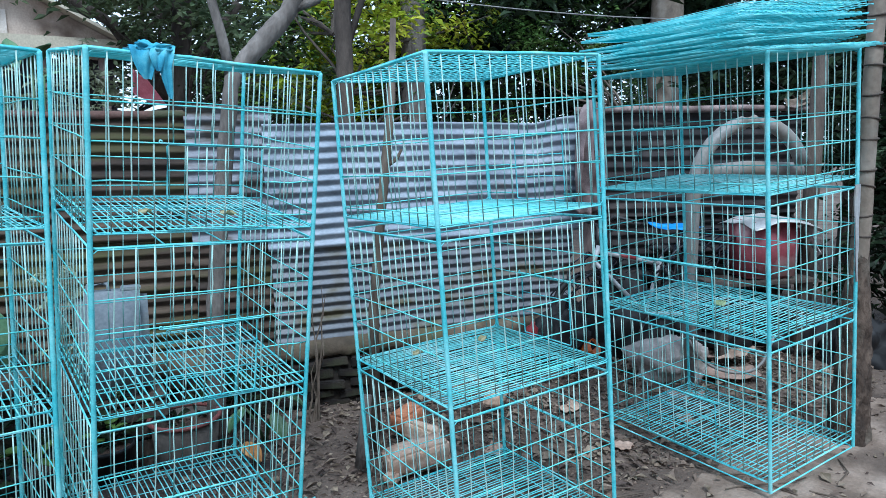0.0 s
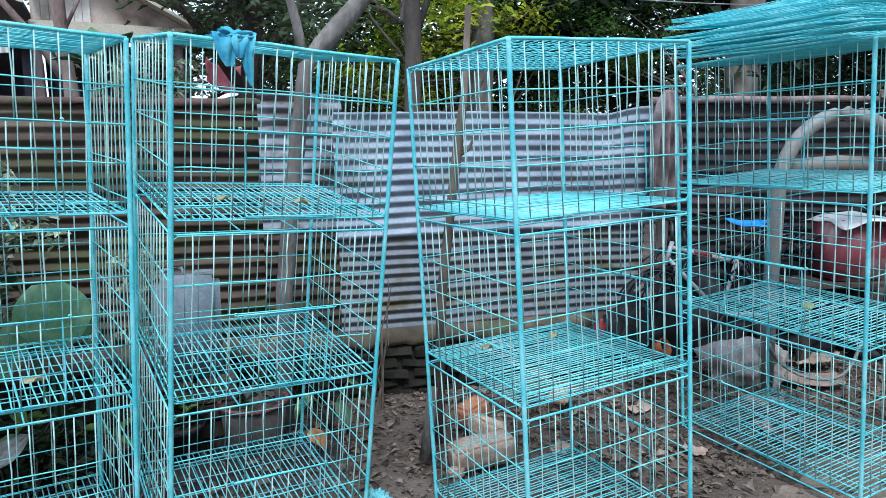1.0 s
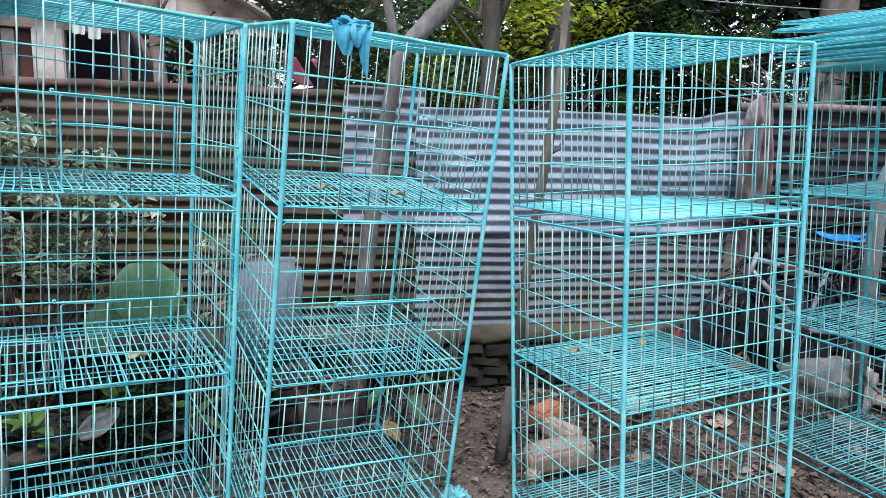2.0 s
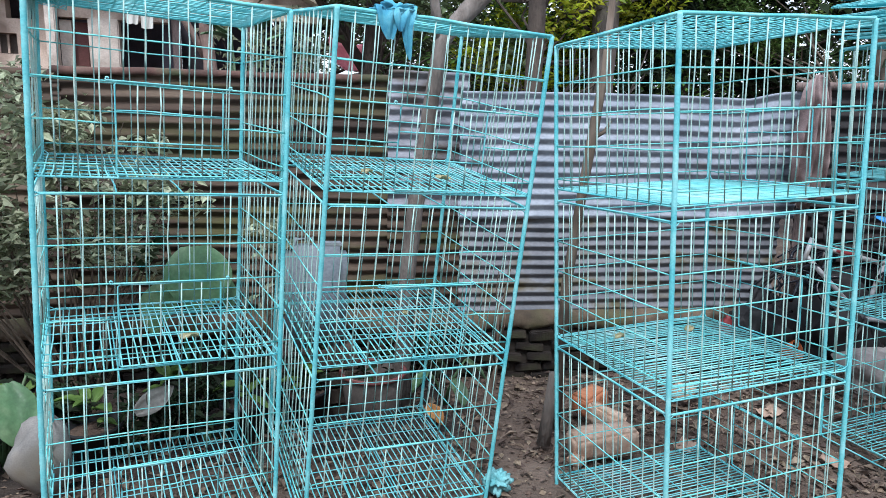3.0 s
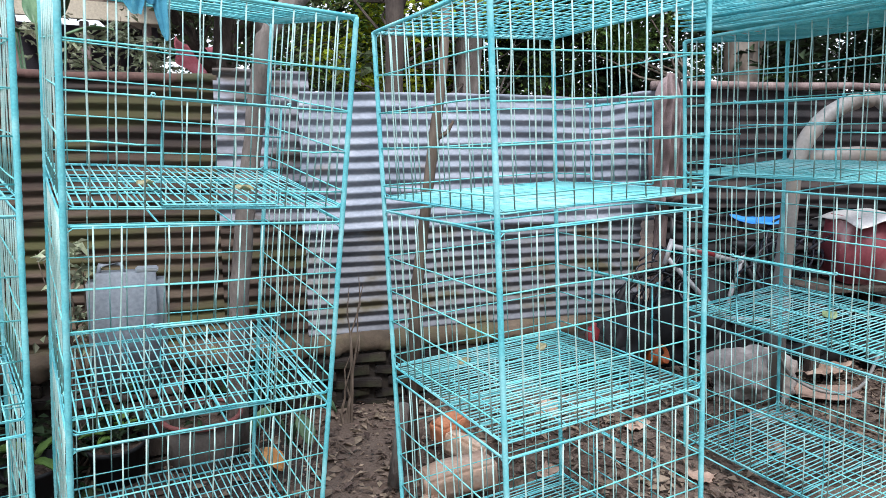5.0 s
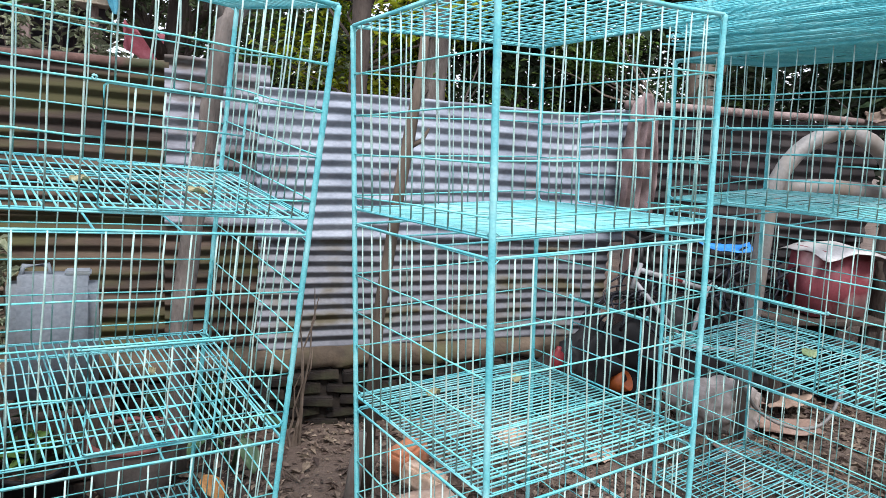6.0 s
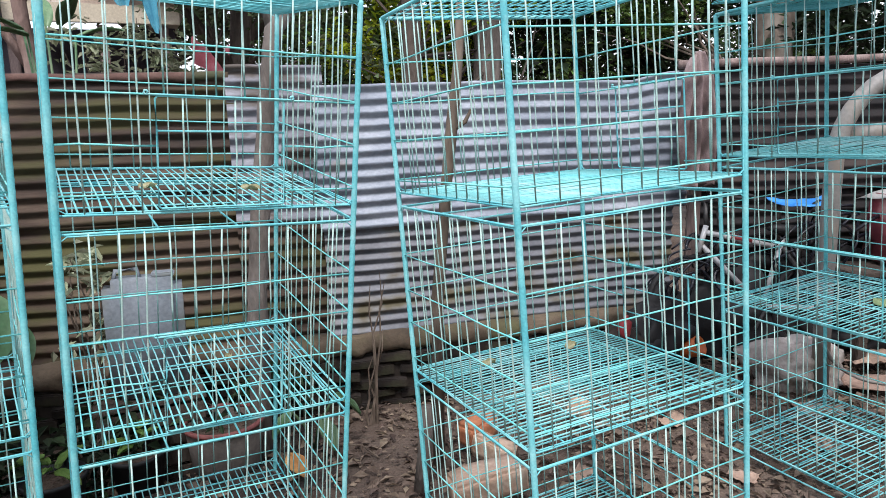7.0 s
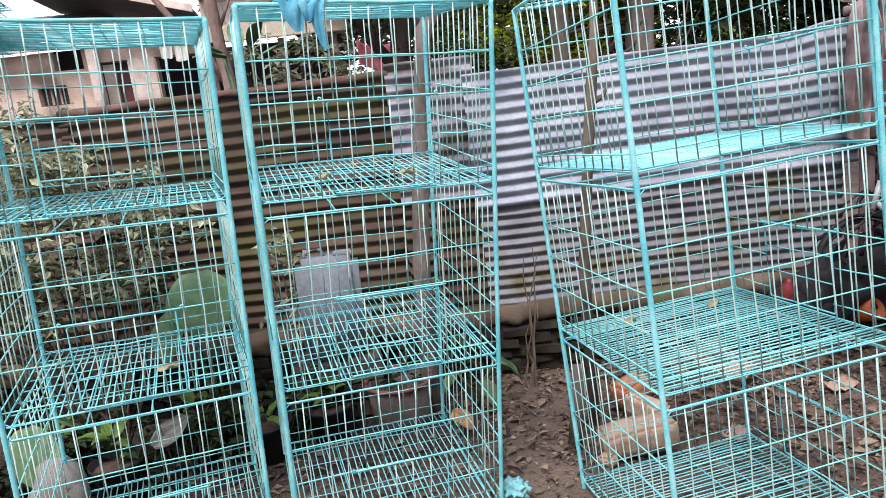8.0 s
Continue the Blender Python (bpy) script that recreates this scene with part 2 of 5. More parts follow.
plaster = material("cream_plaster", [(0.42, 0.35, 0.30), (0.60, 0.52, 0.46), (0.72, 0.65, 0.59)], scale=3, rough=0.9, bump=0.3, stain=(0.22, 0.17, 0.14), stain_scale=2.2, stain_cut=(0.52, 0.68))
plaster_tan = material("tan_plaster", [(0.36, 0.27, 0.215), (0.52, 0.41, 0.34), (0.62, 0.51, 0.43)], scale=3, rough=0.9, bump=0.3, stain=(0.20, 0.145, 0.115), stain_scale=2.0, stain_cut=(0.5, 0.66))
roof_m = material("brown_sheet_roof", [(0.05, 0.04, 0.034), (0.11, 0.088, 0.075)], scale=3, rough=0.85, bump=0.3)
roof_beige = material("beige_sheet_roof", [(0.48, 0.42, 0.32), (0.60, 0.54, 0.43)], scale=2, rough=0.7, bump=0.2)
# wall colour with the shade under the eaves put into it
shade_dark = material("interior_shade", [(0.045, 0.042, 0.055), (0.10, 0.09, 0.115)], scale=3, rough=0.9, bump=0.2)
door_red = material("dark_red_wood", [(0.10, 0.03, 0.03), (0.16, 0.06, 0.05)], scale=4, rough=0.7, bump=0.2)
wire_m = material("old_cable", [(0.16, 0.15, 0.14), (0.30, 0.29, 0.28)], scale=5, rough=0.7, bump=0)
bag_m = material("woven_white_sack", [(0.15, 0.145, 0.14), (0.25, 0.24, 0.23)], scale=12, rough=0.85, bump=0.4, fine=150, stain=(0.17, 0.15, 0.12), stain_scale=3)
# soil colour darkened to hold the shade behind the cages
soil_shade = material("shaded_soil", [(0.012, 0.009, 0.008), (0.03, 0.022, 0.018), (0.06, 0.045, 0.036)], scale=9, rough=0.95, bump=0.8, fine=60, bump_dist=0.015)
leaf_grey_m = material("grey_dry_leaf", [(0.15, 0.145, 0.13), (0.26, 0.25, 0.235)], scale=12, rough=0.8, bump=0.3)
leaf_orange = material("orange_fallen_leaf", [(0.55, 0.24, 0.07), (0.72, 0.40, 0.16)], scale=10, rough=0.7, bump=0.2, translucent=0.2)
leaf_yellow = material("yellow_fallen_leaf", [(0.52, 0.44, 0.05), (0.66, 0.60, 0.16)], scale=10, rough=0.6, bump=0.2, translucent=0.3)
leaf_pale = material("pale_green_fallen_leaf", [(0.34, 0.46, 0.22), (0.50, 0.60, 0.36)], scale=10, rough=0.6, bump=0.2, translucent=0.3)
leaf_tan = material("tan_fallen_leaf", [(0.33, 0.31, 0.16), (0.50, 0.46, 0.29)], scale=10, rough=0.7, bump=0.2, translucent=0.2)


# ---- mesh helpers ----
class Shape:
    """Collects vertices and faces of one mesh."""

    def __init__(self):
        self.v, self.f = [], []

    def add(self, verts, faces):
        k = len(self.v)
        self.v += [tuple(a) for a in verts]
        self.f += [tuple(i + k for i in f) for f in faces]
        return self

    def tube(self, pts, r, sides=6, cap=True):
        """A tube along points; r is a radius or one radius a point."""
        pts = [Vector(a) for a in pts]
        rs = r if isinstance(r, (list, tuple)) else [r] * len(pts)
        k = len(self.v)
        up = Vector((0, 0, 1))
        first = (pts[1] - pts[0]).normalized()
        if abs(first.dot(up)) > 0.9:
            up = Vector((1, 0, 0))
        for i, a in enumerate(pts):
            d = (pts[min(i + 1, len(pts) - 1)] - pts[max(i - 1, 0)]).normalized()
            s = d.cross(up)
            if s.length < 1e-4:
                s = d.cross(Vector((0, 1, 0)))
            s.normalize()
            u = s.cross(d)
            for j in range(sides):
                w = 2 * math.pi * j / sides
                self.v.append(tuple(a + rs[i] * (math.cos(w) * s + math.sin(w) * u)))
        for i in range(len(pts) - 1):
            for j in range(sides):
                j2 = (j + 1) % sides
                self.f.append((k + i * sides + j, k + i * sides + j2, k + (i + 1) * sides + j2, k + (i + 1) * sides + j))
        if cap:
            self.f.append(tuple(k + j for j in range(sides))[::-1])
            self.f.append(tuple(k + (len(pts) - 1) * sides + j for j in range(sides)))
        return self

    def wire(self, a, b, r=0.0016, bend=0.0012, n=3):
        """A slightly crooked wire from a to b."""
        a, b = Vector(a), Vector(b)
        pts = [a.lerp(b, i / n) for i in range(n + 1)]
        for q in pts[1:-1]:
            q += Vector((random.gauss(0, bend), random.gauss(0, bend), random.gauss(0, bend)))
        return self.tube(pts, r, 5, True)

    def box(self, lo, hi, wob=0.0):
        x0, y0, z0 = lo
        x1, y1, z1 = hi
        vs = [(x0, y0, z0), (x1, y0, z0), (x1, y1, z0), (x0, y1, z0), (x0, y0, z1), (x1, y0, z1), (x1, y1, z1), (x0, y1, z1)]
        vs = [tuple(c + random.uniform(-wob, wob) for c in a) for a in vs]
        return self.add(vs, [(3, 2, 1, 0), (4, 5, 6, 7), (0, 1, 5, 4), (1, 2, 6, 5), (2, 3, 7, 6), (3, 0, 4, 7)])

    def leaf(self, at, size, way, flat, narrow=0.45):
        """One folded leaf: two triangles on either side of its rib."""
        way = Vector(way).normalized()
        side = way.cross(Vector(flat))
        if side.length < 1e-3:
            side = way.cross(Vector((1, 0, 0)))
        side.normalize()
        up = side.cross(way)
        at = Vector(at)
        a, m, e = at, at + way * size * 0.5 + up * size * 0.08, at + way * size
        l_, r_ = m + side * size * narrow * 0.5 + up * size * 0.1, m - side * size * narrow * 0.5 + up * size * 0.1
        return self.add([a, l_, e, r_], [(0, 3, 2), (0, 2, 1)])

    def mesh(self, name, mat, smooth=False):
        me = bpy.data.meshes.new(name)
        me.from_pydata(self.v, [], self.f)
        me.materials.append(mat)
        if smooth:
            me.polygons.foreach_set("use_smooth", [True] * len(me.polygons))
        me.update()
        return me


def part(name, shape, mat, parent=None, label="", smooth=False):
    """Links a shape as one mesh object under a thing or part."""
    ob = new(name, shape.mesh(name, mat, smooth))
    if parent is not None:
        ob.parent = parent
    if label:
        tagged(ob, label)
    return ob


def thing(name, m, label, category, group="", kind=""):
    """An Empty at a thing's base, that parents its parts."""
    ob = new(name)
    ob.matrix_world = m
    ob.empty_display_size = 0.1
    return tagged(ob, label, category, group, kind)


def single(name, shape, mat, m, label, category, group="", kind="", smooth=False):
    ob = part(name, shape, mat, None, "", smooth)
    ob.matrix_world = m
    return tagged(ob, label, category, group, kind)


def bevelled_box(size, r=0.01, wob=0.0, cuts=0, rough=0.0, seed=0):
    """A box with rounded and worn edges, standing on z = 0, as a Shape."""
    bm = bmesh.new()
    bmesh.ops.create_cube(bm, size=1)
    for v in bm.verts:
        v.co = Vector((v.co.x * size[0], v.co.y * size[1], (v.co.z + 0.5) * size[2]))
        v.co += Vector((random.uniform(-wob, wob), random.uniform(-wob, wob), random.uniform(-wob, wob)))
    bmesh.ops.bevel(bm, geom=bm.edges[:], offset=r, segments=2, affect="EDGES")
    if cuts:
        bmesh.ops.subdivide_edges(bm, edges=bm.edges[:], cuts=cuts, use_grid_fill=True)
        for v in bm.verts:
            v.co += rough * noise.noise_vector(v.co * 9 + Vector((seed, 0, 0)))
    s = Shape().add([v.co for v in bm.verts], [[v.index for v in f.verts] for f in bm.faces])
    bm.free()
    return s


def rock(radii, seed=0, rough=0.25, sub=3, freq=1.4):
    bm = bmesh.new()
    bmesh.ops.create_icosphere(bm, subdivisions=sub, radius=1)
    for v in bm.verts:
        k = 1 + rough * noise.noise(v.co * freq + Vector((seed * 7.3, 0, 0))) + 0.3 * rough * noise.noise(v.co * freq * 3 + Vector((0, seed, 0)))
        v.co = Vector((v.co.x * radii[0], v.co.y * radii[1], v.co.z * radii[2])) * k
    s = Shape().add([v.co for v in bm.verts], [[v.index for v in f.verts] for f in bm.faces])
    bm.free()
    return s


def lathe(profile, sides=28):
    """A turned body from (radius, height) pairs."""
    s = Shape()
    for r, z in profile:
        s.v += [(r * math.cos(2 * math.pi * j / sides), r * math.sin(2 * math.pi * j / sides), z) for j in range(sides)]
    for i in range(len(profile) - 1):
        for j in range(sides):
            j2 = (j + 1) % sides
            s.f.append((i * sides + j, i * sides + j2, (i + 1) * sides + j2, (i + 1) * sides + j))
    return s


# ---- ground ----
def ground_height(x, y):
    slope = max(0.0, min(1.0, (y - 2.3) / 1.4))
    z = -0.015 - 0.15 * slope * (1.0 if x < 2.4 else max(0.0, 1 - (x - 2.4) / 1.0))
    z += 0.018 * noise.noise(Vector((x * 1.7, y * 1.7, 0))) + 0.010 * noise.noise(Vector((x * 6, y * 6, 3)))
    return z


g = Shape()
xs = [-120, -60, -30, -16, -9] + [-6 + 0.1 * i for i in range(136)] + [9, 12, 20, 40, 80, 160]
ys = [-80, -40, -20, -10, -6] + [-3 + 0.1 * i for i in range(86)] + [6.5, 8, 10, 14, 20, 40, 80, 200, 400]
for y in ys:
    for x in xs:
        g.v.append((x, y, ground_height(x, y)))
nx = len(xs)
for j in range(len(ys) - 1):
    for i in range(nx - 1):
        g.f.append((j * nx + i, j * nx + i + 1, (j + 1) * nx + i + 1, (j + 1) * nx + i))
tagged(part("ground", g, soil, smooth=True), "bare brown trodden soil of a yard", "ground", kind="structure")

# paler soil over the yard's middle; it stays darker along the fence
tp_ = Shape()
px, py = [-7.4 + 0.1 * i for i in range(159)], [-3.95 + 0.1 * i for i in range(63)]
for y in py:
    for x in px:
        brink = 1.15 + 0.85 * max(0.0, min(1.0, (x - 1.7) / 0.7)) + 0.22 * noise.noise(Vector((x * 1.1, 3, 0))) + 0.12 * noise.noise(Vector((x * 3.7, 8, 0)))
        wob = 0.35 * noise.noise(Vector((x * 2.2, y * 2.2, 9))) + 0.2 * noise.noise(Vector((x * 7, y * 7, 4)))
        # share of the paler soil, fading out past the brink
        dry = max(0.0, min(1.0, (brink - y) / 0.35 - 0.1 + wob))
        tp_.v.append((x, y, ground_height(x, y) - 0.012 + 0.024 * dry + 0.004 * noise.noise(Vector((x * 14, y * 14, 2)))))
for j in range(62):
    for i in range(158):
        tp_.f.append((j * 159 + i, j * 159 + i + 1, (j + 1) * 159 + i + 1, (j + 1) * 159 + i))
tagged(part("path", tp_, soil_pale, smooth=True), "paler soil in the yard's middle", "path", kind="structure")

rnd = random.Random(4)
lit = Shape()
for i in range(21000):
    x, y = rnd.uniform(-1.6, 5.2), rnd.uniform(1.2, 3.95)
    if rnd.random() > (0.9 if 1.9 < x < 4.6 and y > 1.9 else 0.55 if y > 2.4 else 0.12):
        continue
    a = rnd.uniform(0, 6.28)
    lit.leaf((x, y, ground_height(x, y) + rnd.uniform(0.004, 0.02)), rnd.choice((0.018, 0.024, 0.03, 0.038, 0.05, 0.075)), (math.cos(a), math.sin(a), rnd.uniform(-0.15, 0.3)), (rnd.gauss(0, 0.35), rnd.gauss(0, 0.35), 1), rnd.uniform(0.3, 0.7))
tagged(part("leaf_litter", lit, litter), "dry brown leaf litter scattered over the soil", "leaf litter", kind="stuff")

cl = Shape()
for i in range(3200):
    x, y = rnd.uniform(-1.2, 5.0), rnd.uniform(1.2, 3.9)
    r = rnd.choice((0.005, 0.006, 0.007, 0.009, 0.012, 0.018))
    c = Vector((x, y, ground_height(x, y) + r * 0.3))
    pts = [c + Vector((sx * r * rnd.uniform(0.6, 1.3), sy * r * rnd.uniform(0.6, 1.3), sz * r * rnd.uniform(0.5, 0.9))) for sx, sy, sz in ((1, 0, 0), (-1, 0, 0), (0, 1, 0), (0, -1, 0), (0, 0, 1), (0, 0, -1))]
    cl.add(pts, [(0, 2, 4), (2, 1, 4), (1, 3, 4), (3, 0, 4), (2, 0, 5), (1, 2, 5), (3, 1, 5), (0, 3, 5)])
tagged(part("soil_clods", cl, clod), "small soil clods and pebbles on the ground", "pebbles", kind="stuff")

tw = Shape()
for i in range(70):
    x, y, a, k = rnd.uniform(0.8, 4.8), rnd.uniform(1.2, 3.6), rnd.uniform(0, 6.28), rnd.uniform(0.08, 0.30)
    z = ground_height(x, y) + 0.012
    tw.tube([(x, y, z), (x + k * 0.5 * math.cos(a), y + k * 0.5 * math.sin(a), z + rnd.uniform(0, 0.02)), (x + k * math.cos(a + 0.3), y + k * math.sin(a + 0.3), z)], rnd.uniform(0.002, 0.005), 5)
tagged(part("twigs", tw, stick_m), "thin dry twigs lying on the soil", "twigs", kind="stuff")


# ---- fences ----
FENCE_A, FENCE_B = Vector((1.39, 4.04)), Vector((3.64, 3.62))
ALONG = (FENCE_B - FENCE_A).normalized()
BACK = pose(1.39, 4.04, 0, 0, 0, math.degrees(math.atan2(ALONG.y, ALONG.x)))


def corrugated(x0, x1, z0, z1, pitch=0.077, depth=0.0085, seed=0, ragged=0.0, lift=0.0):
    """A roofing sheet hung with its ribs level: wavy section, thin, slightly buckled; lift curls up the end at x1."""
    s = Shape()
    n = int((z1 - z0) / pitch * 12)
    cols = max(8, int((x1 - x0) / 0.08))
    for k, off in ((0, 0.0), (1, 0.0015)):
        for i in range(n + 1):
            z = z0 + (z1 - z0) * i / n
            for j in range(cols + 1):
                x = x0 + (x1 - x0) * j / cols
                w = 0.014 * noise.noise(Vector((x * 1.3, z * 1.5, seed))) + 0.004 * noise.noise(Vector((x * 5.0, z * 4.0, seed + 3)))
                sag = 0.014 * noise.noise(Vector((x * 0.9, seed * 3.1, 0.5))) + 0.005 * noise.noise(Vector((x * 4.3, seed, 0.5)))
                u = max(0.0, (x - x0) / (x1 - x0) - 0.76) / 0.24
                sag += lift * (i / n) ** 3 * (u * u * (3 - 2 * u) - 0.25 * math.sin(math.pi * min(1, 2 * u)))
                edge = ragged * noise.noise(Vector((x * 7, seed, 2))) if i in (0, n) else 0
                dent = 1 + 0.22 * noise.noise(Vector((x * 2.1, round((z - z1) / pitch) * 1.7, seed)))
                s.v.append((x, dent * depth * 0.72 * math.asin(0.965 * math.sin(2 * math.pi * (z - z1) / pitch - 0.6)) + w + off, z + sag + edge))
    m = (n + 1) * (cols + 1)
    c = cols + 1
    for i in range(n):
        for j in range(cols):
            a = i * c + j
            s.f.append((a, a + 1, a + c + 1, a + c))
            s.f.append((m + a + c, m + a + c + 1, m + a + 1, m + a))
    for j in range(cols):
        s.f.append((m + j, m + j + 1, j + 1, j))
        a = n * c + j
        s.f.append((a, a + 1, m + a + 1, m + a))
    return s


fence = thing("fence_back", BACK, "yard fence of patched corrugated metal sheets on a brick footing", "fence", kind="structure")
for x0, x1, z0, z1, off, mat, lab, sd, pitch, depth in (
        (0.0, 2.30, 0.88, 1.67, -0.012, zinc, "grey galvanised corrugated sheet", 1, 0.0693, 0.0088),
        (0.02, 2.22, 0.24, 0.90, 0.012, zinc_low, "weathered lower corrugated sheet", 2, 0.0612, 0.0105),
        (-0.44, 0.06, 0.95, 1.78, 0.02, zinc_old, "whitish weathered corrugated sheet", 3, 0.073, 0.0105),
        (-0.44, 0.05, 0.28, 0.98, 0.035, rust, "brown mossy corrugated sheet", 4, 0.073, 0.0125),
        (-2.35, -0.40, 0.98, 1.74, 0.045, rust, "brown mossy corrugated sheet", 5, 0.073, 0.0125),
        (-2.35, -0.40, 0.20, 1.00, 0.07, rust, "brown mossy corrugated sheet", 6, 0.073, 0.0125),
        (-4.7, -2.30, 0.90, 1.72, 0.03, rust, "brown mossy corrugated sheet", 7, 0.073, 0.0125),
        (-4.7, -2.30, 0.10, 0.95, 0.05, rust, "brown mossy corrugated sheet", 8, 0.073, 0.0125)):
    o = part("corrugated_sheet", corrugated(x0, x1, z0, z1, pitch, depth, sd, 0.006, 0.05 if sd == 1 else 0.0), mat, fence, lab, smooth=True)
    o.location.y = off
# rusty flashing folded over the top of the mossy sheets
for xa, xb, zc in ((-4.7, -2.32, 1.715), (-2.34, -0.42, 1.735)):
    cap = Shape()
    cols = int((xb - xa) / 0.08)
    prof = [(-0.004, -0.030), (-0.006, -0.010), (-0.002, 0.008), (0.014, 0.014), (0.036, 0.010), (0.046, -0.03), (0.043, -0.03), (0.033, 0.006), (0.014, 0.010), (0.002, 0.005), (-0.002, -0.010), (0.0, -0.030)]
    for i in range(cols + 1):
        x = xa + (xb - xa) * i / cols
        for j, (y, z) in enumerate(prof):
            k = 0.008 * noise.noise(Vector((x * 3, zc, 1))) + (0.014 * noise.noise(Vector((x * 9, zc, 4))) if j in (0, 11) else 0)
            cap.v.append((x, y + 0.025 + 0.008 * noise.noise(Vector((x * 2, 7, zc))), zc + z + k))
    q = len(prof)
    for i in range(cols):
        for j in range(q):
            a, b2 = i * q + j, i * q + (j + 1) % q
            cap.f.append((a, a + q, b2 + q, b2))
    cap.f += [tuple(range(q))[::-1], tuple(cols * q + j for j in range(q))]
    part("ridge_flashing", cap, rust_red, fence, "reddish rusty flashing strip", smooth=True)
rail = Shape()
rail.tube([(-4.7, 0.10, 1.62), (-2, 0.11, 1.60), (0, 0.10, 1.58), (2.3, 0.09, 1.60)], 0.025, 8)
part("fence_rail", rail, bark_dark, fence)
for x in (-3.6, -1.3, 0.2, 1.6):
    part("fence_post", Shape().tube([(x, 0.13, -0.2), (x, 0.13, 1.66)], 0.035, 8), bark_dark, fence)
# concrete ledge and brick footing
foot = Shape()
nseg = 240
ring = [(-0.03, 0.15), (-0.055, 0.165), (-0.06, 0.20), (-0.055, 0.24), (-0.03, 0.262), (0.03, 0.27), (0.12, 0.27), (0.12, 0.15)]
for i in range(nseg + 1):
    x = -4.7 + 7.1 * i / nseg
    big = noise.noise(Vector((x * 1.3, 5, 0)))
    for j, (y, z) in enumerate(ring):
        k = noise.noise(Vector((x * 9, j * 0.8, 0))) + 0.5 * noise.noise(Vector((x * 26, j * 1.7, 3)))
        foot.v.append((x, y + (0.02 * k if j < 6 else 0), z + 0.02 * big + (0.014 * k if 0 < j < 6 else 0.03 * k if j == 0 else 0)))
for i in range(nseg):
    for j in range(8):
        a, b2 = i * 8 + j, i * 8 + (j + 1) % 8
        foot.f.append((a, a + 8, b2 + 8, b2))
part("footing_ledge", foot, ledge_m, fence, "earthy concrete ledge under the sheets", smooth=True)
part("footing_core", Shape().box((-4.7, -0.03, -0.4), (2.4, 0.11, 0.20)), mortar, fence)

# right fence
RIGHT = pose(3.66, 3.60, 0, 0, 0, -24)
fence_r = thing("fence_right", RIGHT, "dark rusty corrugated metal fence with a pole on top", "fence", kind="structure")
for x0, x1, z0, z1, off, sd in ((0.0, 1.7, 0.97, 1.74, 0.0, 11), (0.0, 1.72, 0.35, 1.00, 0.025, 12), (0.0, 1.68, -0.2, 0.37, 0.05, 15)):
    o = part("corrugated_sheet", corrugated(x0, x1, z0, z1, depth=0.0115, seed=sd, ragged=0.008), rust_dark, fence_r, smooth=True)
    o.location.y = off
part("top_pole", Shape().tube([(-0.1, -0.03, 1.755), (0.35, -0.03, 1.763), (0.8, -0.035, 1.758), (1.2, -0.025, 1.768), (1.85, -0.03, 1.755)], [0.027, 0.025, 0.026, 0.023, 0.021], 10), wood_red, fence_r, "weathered brown pole", smooth=True)
for x in (0.8, 1.6):
    part("fence_post", Shape().tube([(x, 0.12, -0.2), (x, 0.12, 1.73)], 0.035, 8), bark_dark, fence_r)


# walls added behind and beside the way to block low sky light
tagged(part("light_block_south", Shape().box((-7.5, -4.2, -0.2), (8.5, -4.0, 3.6)), plaster_tan), "added unseen tan wall that cuts low sky light", "wall", kind="structure")
tagged(part("light_block_west", Shape().box((-7.7, -4.2, -0.2), (-7.5, 5.6, 2.6)), plaster_tan), "added unseen tan wall that cuts low sky light", "wall", kind="structure")
tagged(part("light_block_east", Shape().box((8.5, -4.2, -0.2), (8.7, 1.9, 2.6)), ledge_m), "added earthy concrete wall that cuts low sky light", "wall", kind="structure")


# ---- cages ----
TOP, SHELF, SLOT = 1.83, (1.280, 0.670, 0.044), 0.045


def wire_meshes(mat, count=6):
    """Unit lengths of slightly crooked wire along z, shared by all the wires of a cage."""
    r = random.Random(77)
    out = []
    for _ in range(count):
        pts = [(r.gauss(0, 0.0014), r.gauss(0, 0.0014), k / 4) for k in range(5)]
        pts[0], pts[4] = (0, 0, 0), (0, 0, 1)
        out.append(Shape().tube(pts, 0.002, 6).mesh("wire", mat, True))
    return out


WIRES_FLOOR = wire_meshes(teal_floor)
WIRES, WIRES_GREEN, WIRES_PALE = wire_meshes(teal), wire_meshes(teal_green), wire_meshes(wire_pale)


def wire_piece(name, a, b, r, parent, meshes=None):
    """One straight wire from a to b as a part of its own."""
    a, b = Vector(a), Vector(b)
    o = new(name, random.choice(meshes or WIRES))
    o.parent = parent
    way = b - a
    o.matrix_local = Matrix.LocRotScale(a, way.to_track_quat("Z", "Y"), (r / 0.002, r / 0.002, way.length))
    return o


def loop(points, r, bend=0.001):
    """A closed ring of wire through the points."""
    s = Shape()
    pts = []
    for a, b in zip(points, points[1:] + points[:1]):
        a, b = Vector(a), Vector(b)
        for k in range(4):
            pts.append(a.lerp(b, 0.02 + 0.96 * k / 3) + Vector((random.gauss(0, bend), random.gauss(0, bend), random.gauss(0, bend))))
    s.tube(pts + pts[:1], r, 6, False)
    return s


